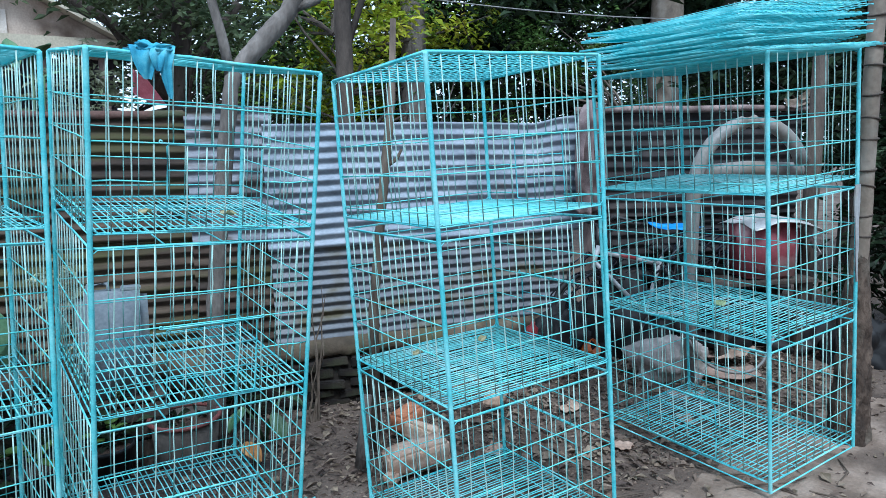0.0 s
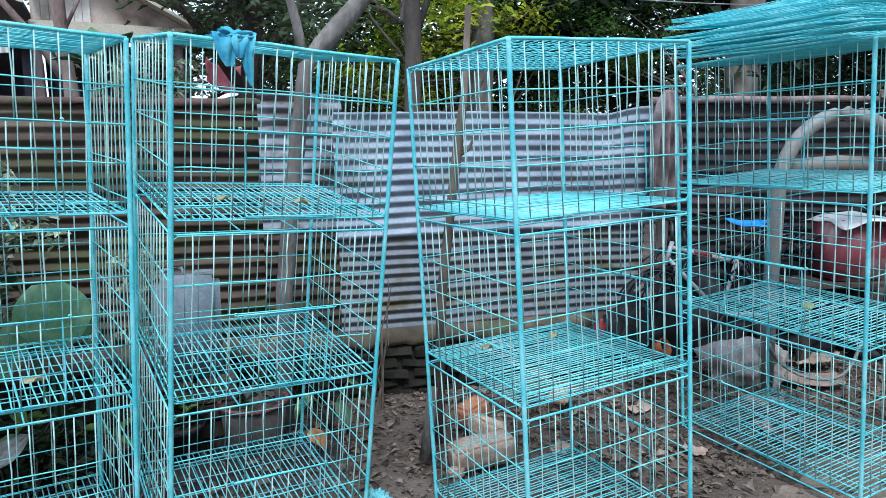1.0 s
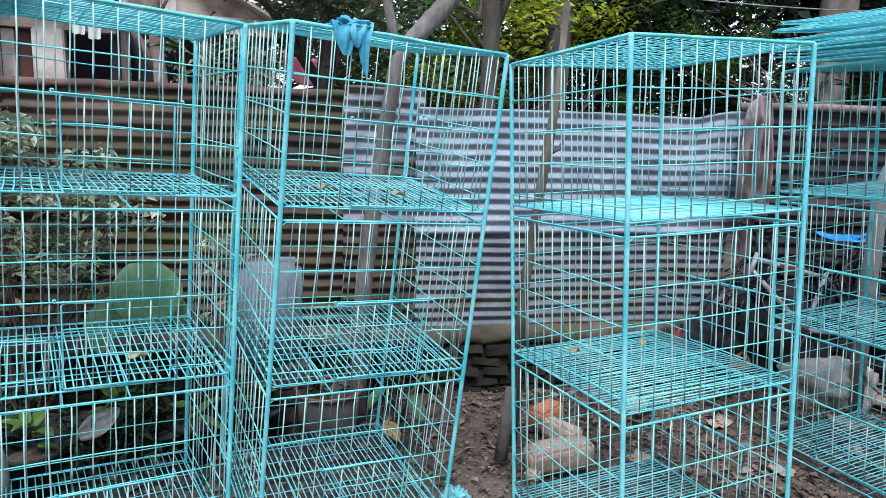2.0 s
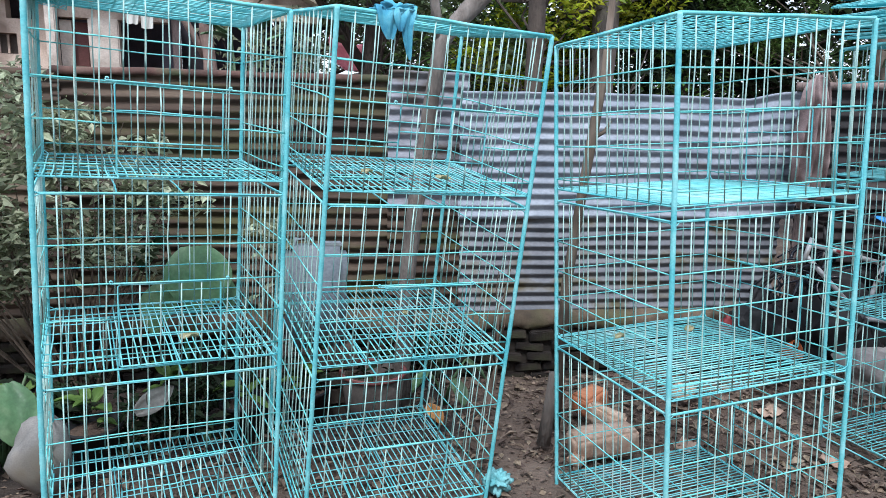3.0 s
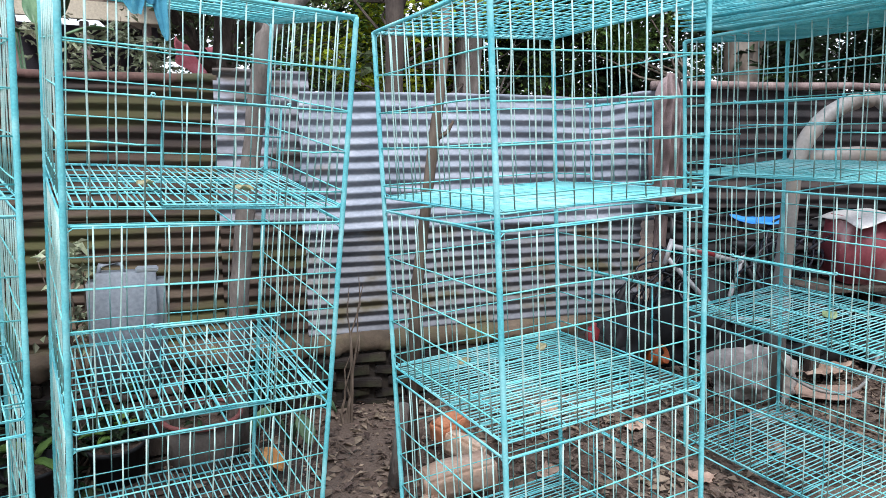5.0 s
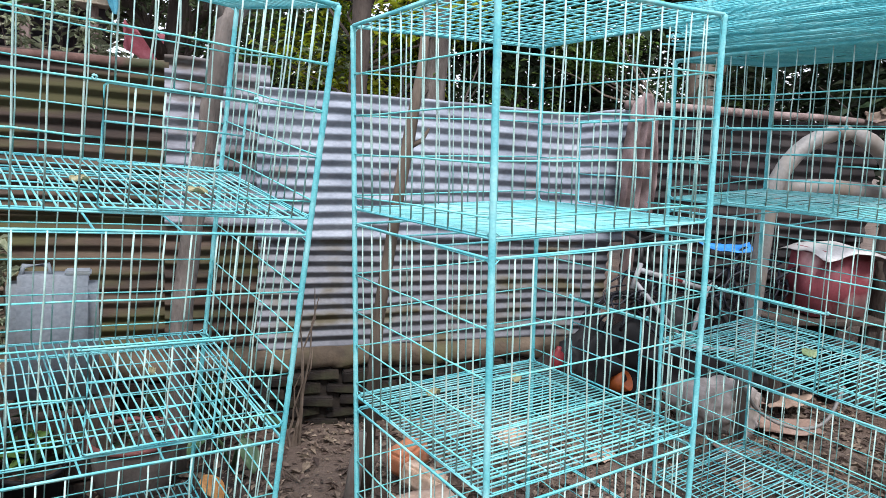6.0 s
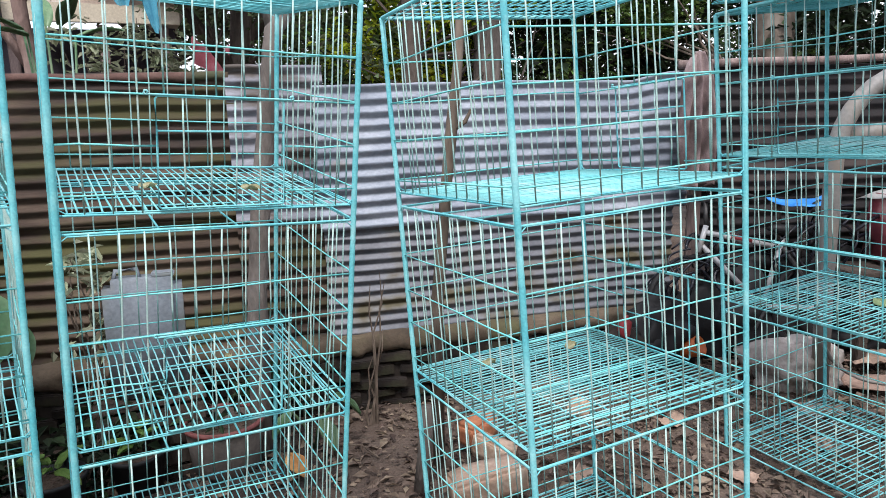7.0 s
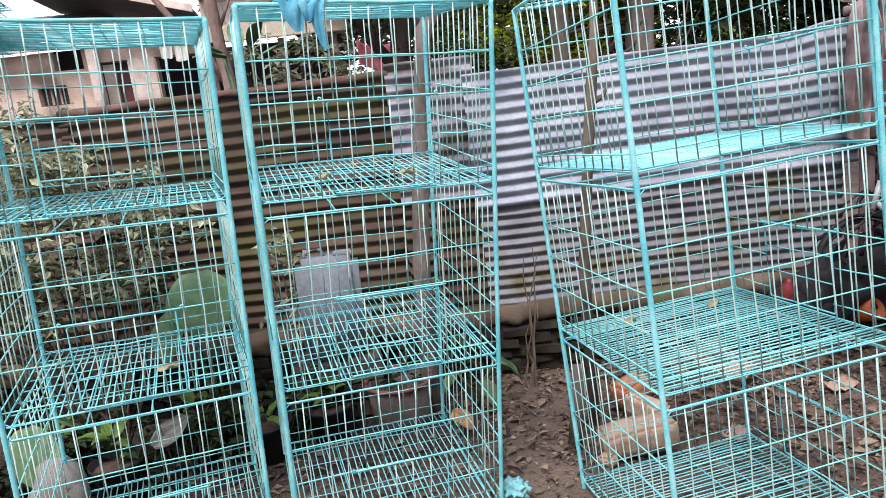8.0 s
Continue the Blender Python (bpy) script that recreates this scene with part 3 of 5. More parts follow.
def cage(m, w, d, label, seed, pitch=0.0250):
    """A three-tier wire cage: rebar posts, wire sides, three wire floors above slotted tray frames, a door to each tier.
    The door side lies on y = 0."""
    random.seed(seed)
    c = thing("wire_cage", m, label, "cage", "wire cages in the yard")
    for x, y in ((0, 0), (w, 0), (w, d), (0, d)):
        s = Shape()
        turns, nz, sides = 60, 240, 8
        for i in range(nz + 1):
            z = TOP * i / nz
            for j in range(sides):
                a = 2 * math.pi * j / sides
                r = 0.0081 + 0.0007 * max(0, math.sin(2 * math.pi * turns * z / TOP + a))
                s.v.append((x + r * math.cos(a), y + r * math.sin(a), z))
        for i in range(nz):
            for j in range(sides):
                j2 = (j + 1) % sides
                s.f.append((i * sides + j, i * sides + j2, (i + 1) * sides + j2, (i + 1) * sides + j))
        s.f.append(tuple(nz * sides + j for j in range(sides)))
        part("post", s, teal, c, smooth=True)
    corners = [(0, 0), (w, 0), (w, d), (0, d)]
    for a, b in zip(corners, corners[1:] + corners[:1]):
        part("top_rod", Shape().wire((*a, TOP), (*b, TOP), 0.0062, 0.002, 5), teal, c, smooth=True)
    # top panel
    tp = part("top_panel", loop([(x, y, TOP + 0.004) for x, y in corners], 0.0019), teal, c, smooth=True)
    nx_, ny_ = round(w / 0.060), round(d / 0.034)
    for i in range(1, nx_):
        wire_piece("top_wire", (w * i / nx_, 0, TOP + 0.003), (w * i / nx_, d, TOP + 0.003), 0.0022, tp)
    for i in range(1, ny_):
        wire_piece("top_wire", (0, d * i / ny_, TOP - 0.001), (w, d * i / ny_, TOP - 0.001), 0.0022, tp)
    for tier, h in enumerate(SHELF):
        up = TOP if tier == 0 else SHELF[tier - 1] - SLOT
        # wire floor
        wf = part("wire_floor", loop([(x, y, h) for x, y in corners], 0.0030), teal, c, smooth=True)
        n = round(w / pitch)
        for i in range(1, n):
            x = w * i / n + random.gauss(0, 0.0012)
            wire_piece("floor_wire", (x, 0, h + 0.002), (x + random.gauss(0, 0.002), d, h + 0.002), 0.0025, wf, WIRES_FLOOR)
        n = round(d / 0.105)
        for i in range(1, n):
            y = d * i / n + random.gauss(0, 0.002)
            wire_piece("cross_wire", (0, y, h - 0.002), (w, y, h - 0.002), 0.0022, wf)
        # tray frame
        z = h - SLOT
        tf = part("tray_frame", loop([(x, y, z) for x, y in corners], 0.0036), teal, c, smooth=True)
        for k in (0.30, 0.56):
            wire_piece("tray_bar", (w * k, 0, z), (w * k, d, z), 0.0028, tf)
        # wire sides
        door = (0.30 * w, 0.72 * w, h + 0.285)
        for side in range(4):
            span = w if side in (0, 2) else d
            n = round(span / 0.062)
            mats = WIRES_GREEN
            upright = WIRES_PALE

            def at(u, z, side=side):
                return ((u, 0, z), (w, u, z), (u, d, z), (0, u, z))[side]

            ws = part("wire_side", loop([at(0.006, h + 0.004), at(span - 0.006, h + 0.004), at(span - 0.006, up - 0.004), at(0.006, up - 0.004)], 0.0021), teal, c, smooth=True)
            for i in range(1, n):
                u = span * i / n + random.gauss(0, 0.003)
                low = door[2] if side == 0 and door[0] < u < door[1] else h
                wire_piece("side_wire", at(u, low), at(u + random.gauss(0, 0.003), up), 0.0022, ws, upright)
            for k in (0.045, 0.165, 0.285, 0.405):
                z = h + k + random.gauss(0, 0.003)
                if side == 0 and k < 0.28:
                    wire_piece("side_wire", at(0, z), at(door[0], z), 0.0024, ws, mats)
                    wire_piece("side_wire", at(door[1], z), at(w, z), 0.0024, ws, mats)
                elif z < up - 0.04:
                    wire_piece("side_wire", at(0, z), at(span, z + random.gauss(0, 0.003)), 0.0024, ws, mats)
        # door
        x0, x1, zt = door
        out = -0.006
        dr = part("cage_door", loop([(x0, out, h + 0.012), (x1, out, h + 0.012), (x1, out, zt - 0.004), (x0, out, zt - 0.004)], 0.0029), teal, c, smooth=True)
        for i in range(1, 5):
            x = x0 + (x1 - x0) * i / 5
            wire_piece("door_wire", (x, out, h + 0.012), (x, out, zt), 0.0023, dr, WIRES_PALE)
        for k in (0.11, 0.20):
            wire_piece("door_wire", (x0, out, h + k), (x1, out, h + k), 0.0024, dr)
        ends = [[(x + sgn * 0.0045 * math.sin(a), out - 0.003, zt + 0.0045 - 0.0045 * math.cos(a)) for a in [i * 0.75 for i in range(9)]] for x, sgn in ((x0 - 0.02, -1), (x1 + 0.02, 1))]
        part("hinge_rod", Shape().tube(ends[0][::-1] + ends[1], 0.0029, 6), teal, dr, smooth=True)
    return c


cage_b = pose(0.212, 2.322, 0.007, 5.7, 2.9, 5.4)
cage_a = pose(0.115, 2.428, 0.010, 1.7, 2.8, 9.8)
cage_c = pose(1.300, 1.700, -0.009, -2.2, -2.4, 0.0)
cage_d = pose(2.716, 1.466, 0.039, -1.3, -4.4, -0.8)
cage(cage_b, 0.741, 0.728, "turquoise three-tier wire cage draped with a blue cloth", 21)
cage(cage_a @ pose(-0.731, 0, 0), 0.731, 0.708, "turquoise three-tier wire cage carrying a stack of mesh panels", 22)
cage(cage_c @ pose(0.734, 0, 0, 0, 0, 90), 0.738, 0.734, "turquoise three-tier wire cage with twisted rebar posts", 23, 0.0200)
cage(cage_d @ pose(0, 0.94, 0, 0, 0, -90), 0.94, 0.641, "wide turquoise three-tier wire cage under a pile of mesh panels", 24, 0.0225)


def mesh_panel(w, d, seed):
    """A loose flat panel of welded wire, slightly curled."""
    r = random.Random(seed)
    s = Shape()
    curl = r.uniform(-0.02, 0.045)

    def z(x, y):
        return curl * ((2 * x / w - 1) ** 2) + 0.008 * noise.noise(Vector((x * 3, y * 3, seed)))

    n = round(w / 0.0255)
    for i in range(n + 1):
        x = w * i / n
        s.tube([(x, y, z(x, y)) for y in (0, d * 0.33, d * 0.67, d)], 0.00155, 4)
    n = round(d / 0.05)
    for i in range(n + 1):
        y = d * i / n
        s.tube([(x, y, z(x, y) + 0.003) for x in [w * k / 6 for k in range(7)]], 0.00155, 4)
    return s


def panel_pile(m, w, d, count, rise, fan, seed, where):
    r = random.Random(seed)
    shapes = [mesh_panel(w, d, seed + i).mesh("mesh_panel", teal) for i in range(4)]
    for i in range(count):
        o = new("mesh_panel", shapes[i % 4])
        o.matrix_world = m @ pose(r.gauss(0, fan), r.gauss(0, fan), i * rise, r.gauss(0, 0.6), r.gauss(0, 0.6), r.gauss(0, 2.0)) @ pose(-w / 2, -d / 2, 0)
        tagged(o, "loose turquoise welded wire mesh panel stacked on " + where, "mesh panel", "stacked mesh panels")


panel_pile(cage_d @ pose(0.31, 0.44, TOP + 0.012, 0, -2.0, 84), 0.98, 0.70, 17, 0.0112, 0.034, 40, "a cage")
panel_pile(cage_a @ pose(-0.90, 0.36, TOP + 0.014, 0, 6, 3), 0.56, 0.66, 28, 0.0105, 0.012, 60, "a cage")


# ---- trees ----
def branch_pts(a, b, n, wob, r):
    a, b = Vector(a), Vector(b)
    pts = [a.lerp(b, i / n) for i in range(n + 1)]
    for q in pts[1:]:
        q += Vector((r.gauss(0, wob), r.gauss(0, wob), r.gauss(0, wob * 0.5)))
    return pts


def crown(s, blobs, count, size, r):
    """Leaves in uneven clumps round the given centres (x, y, z, radius)."""
    total = sum(b[3] ** 2 for b in blobs)
    for x, y, z, rad in blobs:
        clumps = [(x + r.gauss(0, rad * 0.5), y + r.gauss(0, rad * 0.5), z + r.gauss(0, rad * 0.42)) for _ in range(14)]
        for _ in range(int(count * rad ** 2 / total)):
            cx, cy, cz = r.choice(clumps)
            p = (cx + r.gauss(0, rad * 0.19), cy + r.gauss(0, rad * 0.19), cz + r.gauss(0, rad * 0.15))
            a = r.uniform(0, 6.28)
            s.leaf(p, size * r.uniform(0.6, 1.5), (math.cos(a), math.sin(a), r.uniform(-0.9, 0.3)), (r.gauss(0, 0.6), r.gauss(0, 0.6), 1), r.uniform(0.3, 0.55))


def tree(x, y, trunk, limbs, blobs, count, size, bark, leaves, label, seed, sides=14):
    """trunk: (x, y, z, radius) rows; limbs: rows of such points."""
    r = random.Random(seed)
    t = thing("tree", pose(x, y, ground_height(x, y) - 0.05), label, "tree", "trees behind the fence")
    s = Shape()
    rows = []
    for (ax, ay, az, ar), (bx, by, bz, br) in zip(trunk, trunk[1:]):
        for k in range(6):
            f = k / 6
            rows.append((ax + (bx - ax) * f + r.gauss(0, 0.04 * ar), ay + (by - ay) * f + r.gauss(0, 0.04 * ar), az + (bz - az) * f, (ar + (br - ar) * f) * r.uniform(0.94, 1.06)))
    rows.append(trunk[-1])
    s.tube([q[:3] for q in rows], [q[3] for q in rows], sides)
    part("trunk", s, bark, t, smooth=True)
    for limb in limbs:
        part("limb", Shape().tube([q[:3] for q in limb], [q[3] for q in limb], 9), bark, t, smooth=True)
    if blobs:
        s = Shape()
        crown(s, blobs, count, size, r)
        tw_ = Shape()
        for bx, by, bz, br in blobs:
            for _ in range(7):
                e = Vector((bx + r.gauss(0, br * 0.6), by + r.gauss(0, br * 0.6), bz + r.gauss(0, br * 0.5)))
                tw_.tube(branch_pts((bx * 0.3, by * 0.3, max(1.2, bz - br)), e, 4, 0.04, r), [0.02, 0.016, 0.012, 0.008, 0.004], 5)
        part("branch_work", tw_, bark, t)
        part("crown", s, leaves, t)
    return t


# leaning grey tree in front of the fence
tree(0.98, 3.62, [(-0.07, 0, 0.05, 0.056), (-0.03, 0, 0.85, 0.048), (0.02, 0, 1.3, 0.046), (0.10, 0, 1.84, 0.042), (0.14, 0, 2.10, 0.040), (0.23, 0, 2.22, 0.046), (0.34, 0.01, 2.33, 0.054), (0.47, 0.02, 2.47, 0.048), (0.58, 0.06, 2.66, 0.054), (0.66, 0.1, 3.05, 0.042)],
     [[(0.14, 0, 2.08, 0.030), (0.11, 0.03, 2.32, 0.026), (0.07, 0.08, 2.55, 0.024), (0.10, 0.12, 2.8, 0.020), (0.08, 0.15, 3.3, 0.016)], [(0.50, 0.02, 2.50, 0.032), (0.66, 0.05, 2.56, 0.022), (0.84, 0.10, 2.82, 0.016), (0.9, 0.15, 3.2, 0.012)]],
     [], 0, 0, bark_grey, leaf_dark, "leaning grey forked tree trunk before the metal fence", 1)
tagged(part("pole", Shape().tube([(1.60, 3.02, -0.15), (1.62, 3.02, 0.7), (1.67, 3.00, 1.2), (1.70, 2.99, 1.46), (1.74, 2.99, 1.75), (1.76, 2.99, 2.15)], [0.028, 0.027, 0.024, 0.026, 0.019, 0.015], 10).tube([(1.70, 2.98, 1.43), (1.75, 2.97, 1.46), (1.78, 2.97, 1.51)], [0.012, 0.010, 0.006], 7), stick_m, smooth=True), "crooked brown wooden stick standing in the soil", "stick")

# dark and yellow-green trees beyond the fence
tree(2.75, 5.9, [(0, 0, 0, 0.095), (0.02, 0, 2, 0.085), (0.05, 0, 4.5, 0.07)], [[(0.02, 0, 2.5, 0.035), (0.25, 0, 3.1, 0.03), (0.4, 0, 4, 0.025)]], [(0.8, 1.2, 3.0, 0.8), (1.5, 1.5, 2.5, 0.7), (0.5, 1.8, 3.8, 1.0), (0.6, 1.6, 2.1, 0.55), (1.9, 1.6, 3.3, 0.6)], 11500, 0.085, bark_dark, leaf_lime, "slender dark trunk with sunlit yellow-green leaves", 2)
tree(3.9, 6.6, [(0, 0, 0, 0.15), (0, 0, 2, 0.14), (0.05, 0, 4.5, 0.12)], [], [(-0.9, 0.7, 2.5, 0.9), (0.2, 0.8, 3.0, 1.0), (0.9, 0.6, 2.2, 0.7), (-0.2, 1.2, 3.9, 1.2)], 6500, 0.07, bark_grey, leaf_mid, "grey-trunked tree with mid-green leaves", 3)
tree(7.0, 5.75, [(0, 0, 0, 0.22), (0, 0, 2, 0.20), (0.05, 0, 5, 0.19)], [], [(-1.2, 0.9, 2.7, 0.8), (0.9, 0.9, 2.4, 0.7)], 8000, 0.055, bark_palm, leaf_mid, "stout pale ringed trunk beyond the rusty fence", 4)
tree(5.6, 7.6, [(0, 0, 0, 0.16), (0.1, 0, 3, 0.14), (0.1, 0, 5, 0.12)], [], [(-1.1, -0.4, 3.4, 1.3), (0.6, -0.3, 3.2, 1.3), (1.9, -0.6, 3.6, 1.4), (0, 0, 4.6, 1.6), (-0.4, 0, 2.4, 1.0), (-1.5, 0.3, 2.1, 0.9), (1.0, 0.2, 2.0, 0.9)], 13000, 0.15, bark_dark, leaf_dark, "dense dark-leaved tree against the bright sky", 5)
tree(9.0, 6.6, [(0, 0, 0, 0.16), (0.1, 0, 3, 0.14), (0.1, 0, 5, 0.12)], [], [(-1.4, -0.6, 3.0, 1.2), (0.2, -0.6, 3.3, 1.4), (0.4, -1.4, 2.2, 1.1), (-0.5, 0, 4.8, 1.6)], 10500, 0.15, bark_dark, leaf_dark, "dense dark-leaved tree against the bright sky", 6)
tree(1.5, 7.8, [(0, 0, 0, 0.12), (0.1, 0, 2, 0.11), (0.4, 0, 4.5, 0.10)], [[(0.1, 0, 2.2, 0.07), (-0.5, -0.2, 3.0, 0.05), (-1.2, -0.3, 3.4, 0.04)], [(0.15, 0, 2.4, 0.07), (0.8, -0.2, 3.3, 0.05)]], [(-0.4, -0.4, 3.4, 0.9), (0.7, -0.3, 3.0, 0.9), (0.2, 0, 4.3, 1.2), (1.1, 0.2, 2.3, 0.7)], 7500, 0.10, bark_dark, leaf_olive, "dark branching tree behind the mossy fence", 7)
tree(-0.09, 6.1, [(0.08, 0, 0, 0.062), (0.04, 0, 1.9, 0.055), (0.0, 0, 2.55, 0.050), (-0.06, 0, 4.2, 0.042)], [[(0.03, 0, 2.1, 0.035), (-0.14, 0, 2.42, 0.030), (-0.36, 0, 2.72, 0.026), (-0.7, 0, 3.3, 0.02)], [(0.0, 0, 2.5, 0.016), (0.2, 0, 2.9, 0.010)]], [], 0, 0, bark_pink, leaf_dark, "reddish-brown forked trunk before the shed", 8)
tree(0.9, 11.0, [(0, 0, 0, 0.16), (0.1, 0, 3, 0.14), (0.1, 0, 5, 0.12)], [[(0.1, 0, 2.6, 0.07), (0.9, 0, 3.4, 0.05), (1.6, 0, 4.2, 0.03)], [(0.1, 0, 2.8, 0.06), (-0.8, 0, 3.6, 0.04)]], [(0.0, 0, 3.7, 0.8), (0.9, 0, 3.3, 0.8), (1.7, 0, 3.9, 0.9), (2.0, -0.6, 2.9, 0.7), (-0.9, 0, 4.2, 0.8)], 5200, 0.13, bark_dark, leaf_olive, "olive-leaved tree rising behind the shed", 18)
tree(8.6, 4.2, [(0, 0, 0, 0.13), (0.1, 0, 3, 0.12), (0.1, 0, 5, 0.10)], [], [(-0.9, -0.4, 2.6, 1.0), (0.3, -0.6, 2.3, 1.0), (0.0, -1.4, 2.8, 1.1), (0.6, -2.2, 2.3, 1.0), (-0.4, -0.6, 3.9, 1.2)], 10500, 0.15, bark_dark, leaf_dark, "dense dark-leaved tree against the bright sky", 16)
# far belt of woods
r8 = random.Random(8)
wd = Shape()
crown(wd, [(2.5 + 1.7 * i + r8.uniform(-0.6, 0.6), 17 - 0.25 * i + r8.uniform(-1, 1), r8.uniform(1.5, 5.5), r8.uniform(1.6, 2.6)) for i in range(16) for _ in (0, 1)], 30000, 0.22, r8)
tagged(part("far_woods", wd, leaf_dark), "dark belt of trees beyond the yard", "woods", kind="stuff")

# ringed palm beside the wide cage, its foot wrapped in dark roots
ringed = tree(3.62, 1.63, [(0, 0, -0.05, 0.060), (0.0, 0, 0.6, 0.050), (0.0, 0, 1.0, 0.043), (-0.005, 0, 1.6, 0.040), (-0.03, 0.02, 4.5, 0.038)], [], [], 0, 0, bark_palm, leaf_dark, "slim tan ringed palm trunk with a dark root foot", 9, 18)
for i in range(17):
    z = 1.12 + 0.115 * i + 0.018 * math.sin(i * 3.7)
    slant = 0.010 * math.sin(i * 2.3)
    ring = [(0.0415 * math.cos(a) - 0.001 * i, 0.0415 * math.sin(a), z + slant * math.cos(a)) for a in [k * 2 * math.pi / 18 for k in range(19)]]
    part("bark_ring", Shape().tube(ring, 0.0055, 6, False), bark_dark, ringed, "dark leaf scar ring", smooth=True)
root = Shape()
nz_, na_ = 44, 30
for i in range(nz_ + 1):
    v = i / nz_
    z = -0.06 + 1.10 * v
    for j in range(na_):
        a = 2 * math.pi * j / na_
        r_ = (0.040 + 0.062 * (1 - v) ** 0.7 + 0.035 * max(0, 0.12 - v) / 0.12) * (1 + 0.20 * noise.noise(Vector((math.cos(a) * 2.2, math.sin(a) * 2.2, z * 6))) + 0.14 * noise.noise(Vector((math.cos(a) * 6, math.sin(a) * 6, z * 16))))
        root.v.append((r_ * math.cos(a) + 0.018 * (1 - v), r_ * math.sin(a) - 0.012 * (1 - v), z))
for i in range(nz_):
    for j in range(na_):
        j2 = (j + 1) % na_
        root.f.append((i * na_ + j, i * na_ + j2, (i + 1) * na_ + j2, (i + 1) * na_ + j))
part("root_mantle", root, bark_brown, ringed, "dark brown matted roots round the foot", smooth=True)


# ---- house beyond the fence ----
def slab(a, b, c, d, t):
    """A sloping slab over four corners, t thick."""
    q = [a, b, c, d]
    return Shape().add(q + [(x, y, z + t) for x, y, z in q], [(3, 2, 1, 0), (4, 5, 6, 7), (0, 1, 5, 4), (1, 2, 6, 5), (2, 3, 7, 6), (3, 0, 4, 7)])


house = thing("house", pose(0, 8.5, 0), "tan plastered low house with pale pillars and a brown sheet roof", "house")
for lo, hi in (((-6.2, 0, -0.2), (-2.29, 0.2, 2.62)), ((-2.29, 0, -0.2), (-1.99, 0.2, 2.06)), ((-2.29, 0, 2.27), (-2.07, 0.2, 2.62)), ((-2.07, 0, 2.27), (-1.77, 0.2, 2.42)), ((-1.99, 0, -0.2), (-1.77, 0.2, 2.27)), ((-1.77, 0, -0.2), (-1.69, 0.2, 2.62))):
    part("wall", Shape().box(lo, hi), plaster_tan, house)
win = part("window", Shape().box((-2.28, 0.12, 2.07), (-2.0, 0.15, 2.26)), roof_m, house, "small brown shuttered window")
for x in (-2.19, -2.10):
    part("window_bar", Shape().box((x, 0.07, 2.07), (x + 0.02, 0.10, 2.26)), plaster_tan, win)
part("pillar", bevelled_box((0.10, 0.16, 2.95), 0.012), plaster, house, "whitewashed pillar").location = (-1.635, -0.10, -0.2)
part("pillar", bevelled_box((0.30, 0.24, 2.66), 0.015), plaster, house, "whitewashed pillar").location = (-1.14, -0.02, -0.2)
part("jamb", Shape().box((-1.59, 0.04, -0.2), (-1.475, 0.2, 2.44)), plaster, house)
door_1 = part("door", Shape().box((-1.47, 0.12, -0.2), (-1.30, 0.16, 2.43)), door_red, house, "dark red wooden door")
for z in (0.3, 1.1, 1.85):
    part("door_panel", bevelled_box((0.11, 0.02, 0.5), 0.006), door_red, door_1).location = (-1.385, 0.115, z)
part("beam", Shape().box((-1.585, -0.04, 2.462), (-0.50, 0.16, 2.71)), plaster_tan, house, "tan beam over the porch")
# inner and end wall: the porch's shade is in their dark colour
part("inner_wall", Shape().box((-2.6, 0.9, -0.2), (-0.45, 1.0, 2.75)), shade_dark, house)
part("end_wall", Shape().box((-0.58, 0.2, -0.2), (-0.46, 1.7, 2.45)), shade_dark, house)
part("fascia", Shape().box((-6.2, -0.22, 2.625), (-1.70, -0.16, 2.70)), plaster, house, "weathered white eave board")
part("roof_slope", slab((-6.4, -0.25, 2.70), (-1.69, -0.25, 2.70), (-1.69, 1.9, 3.30), (-6.4, 1.9, 3.30), 0.05), roof_m, house)
part("roof_slope", slab((-2.5, -0.5, 3.42), (-0.48, -0.5, 2.84), (-0.48, 2.2, 2.84), (-2.5, 2.2, 3.42), 0.05), roof_m, house)
part("roof_edge", slab((-2.5, -0.53, 3.40), (-0.46, -0.53, 2.82), (-0.46, -0.505, 2.82), (-2.5, -0.505, 3.40), 0.075), plaster, house, "pale roof edge board")
shed = thing("shed", pose(0, 8.5, 0), "tan gabled shed, open at the front under a beige fascia board", "shed")
part("gable", Shape().add([(-0.44, 0, 2.735), (1.12, 0, 2.735), (0.08, 0, 3.28), (-0.44, 0, 3.0), (-0.44, 0.15, 2.735), (1.12, 0.15, 2.735), (0.08, 0.15, 3.28), (-0.44, 0.15, 3.0)], [(0, 1, 2, 3), (7, 6, 5, 4), (0, 4, 5, 1), (1, 5, 6, 2), (2, 6, 7, 3), (3, 7, 4, 0)]), plaster_tan, shed)
for i in range(7):
    part("panel_board", Shape().box((-0.42 + 0.078 * i, -0.022, 2.74), (-0.347 + 0.078 * i, -0.002, 2.98)), plaster, shed)
part("fascia", bevelled_box((1.62, 0.05, 0.185), 0.006), roof_beige, shed, "beige fascia board").location = (0.35, -0.06, 2.545)
part("roof_slope", slab((0.08, -0.25, 3.29), (1.24, -0.25, 2.68), (1.24, 2.2, 2.68), (0.08, 2.2, 3.29), 0.035), roof_beige, shed, "beige sheet roof slope")
part("roof_slope", slab((-0.44, -0.25, 3.02), (0.08, -0.25, 3.29), (0.08, 2.2, 3.29), (-0.44, 2.2, 3.02), 0.035), roof_beige, shed, "beige sheet roof slope")
# walls coloured dark for the shade inside the open shed
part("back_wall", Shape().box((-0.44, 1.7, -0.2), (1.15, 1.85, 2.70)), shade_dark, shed)
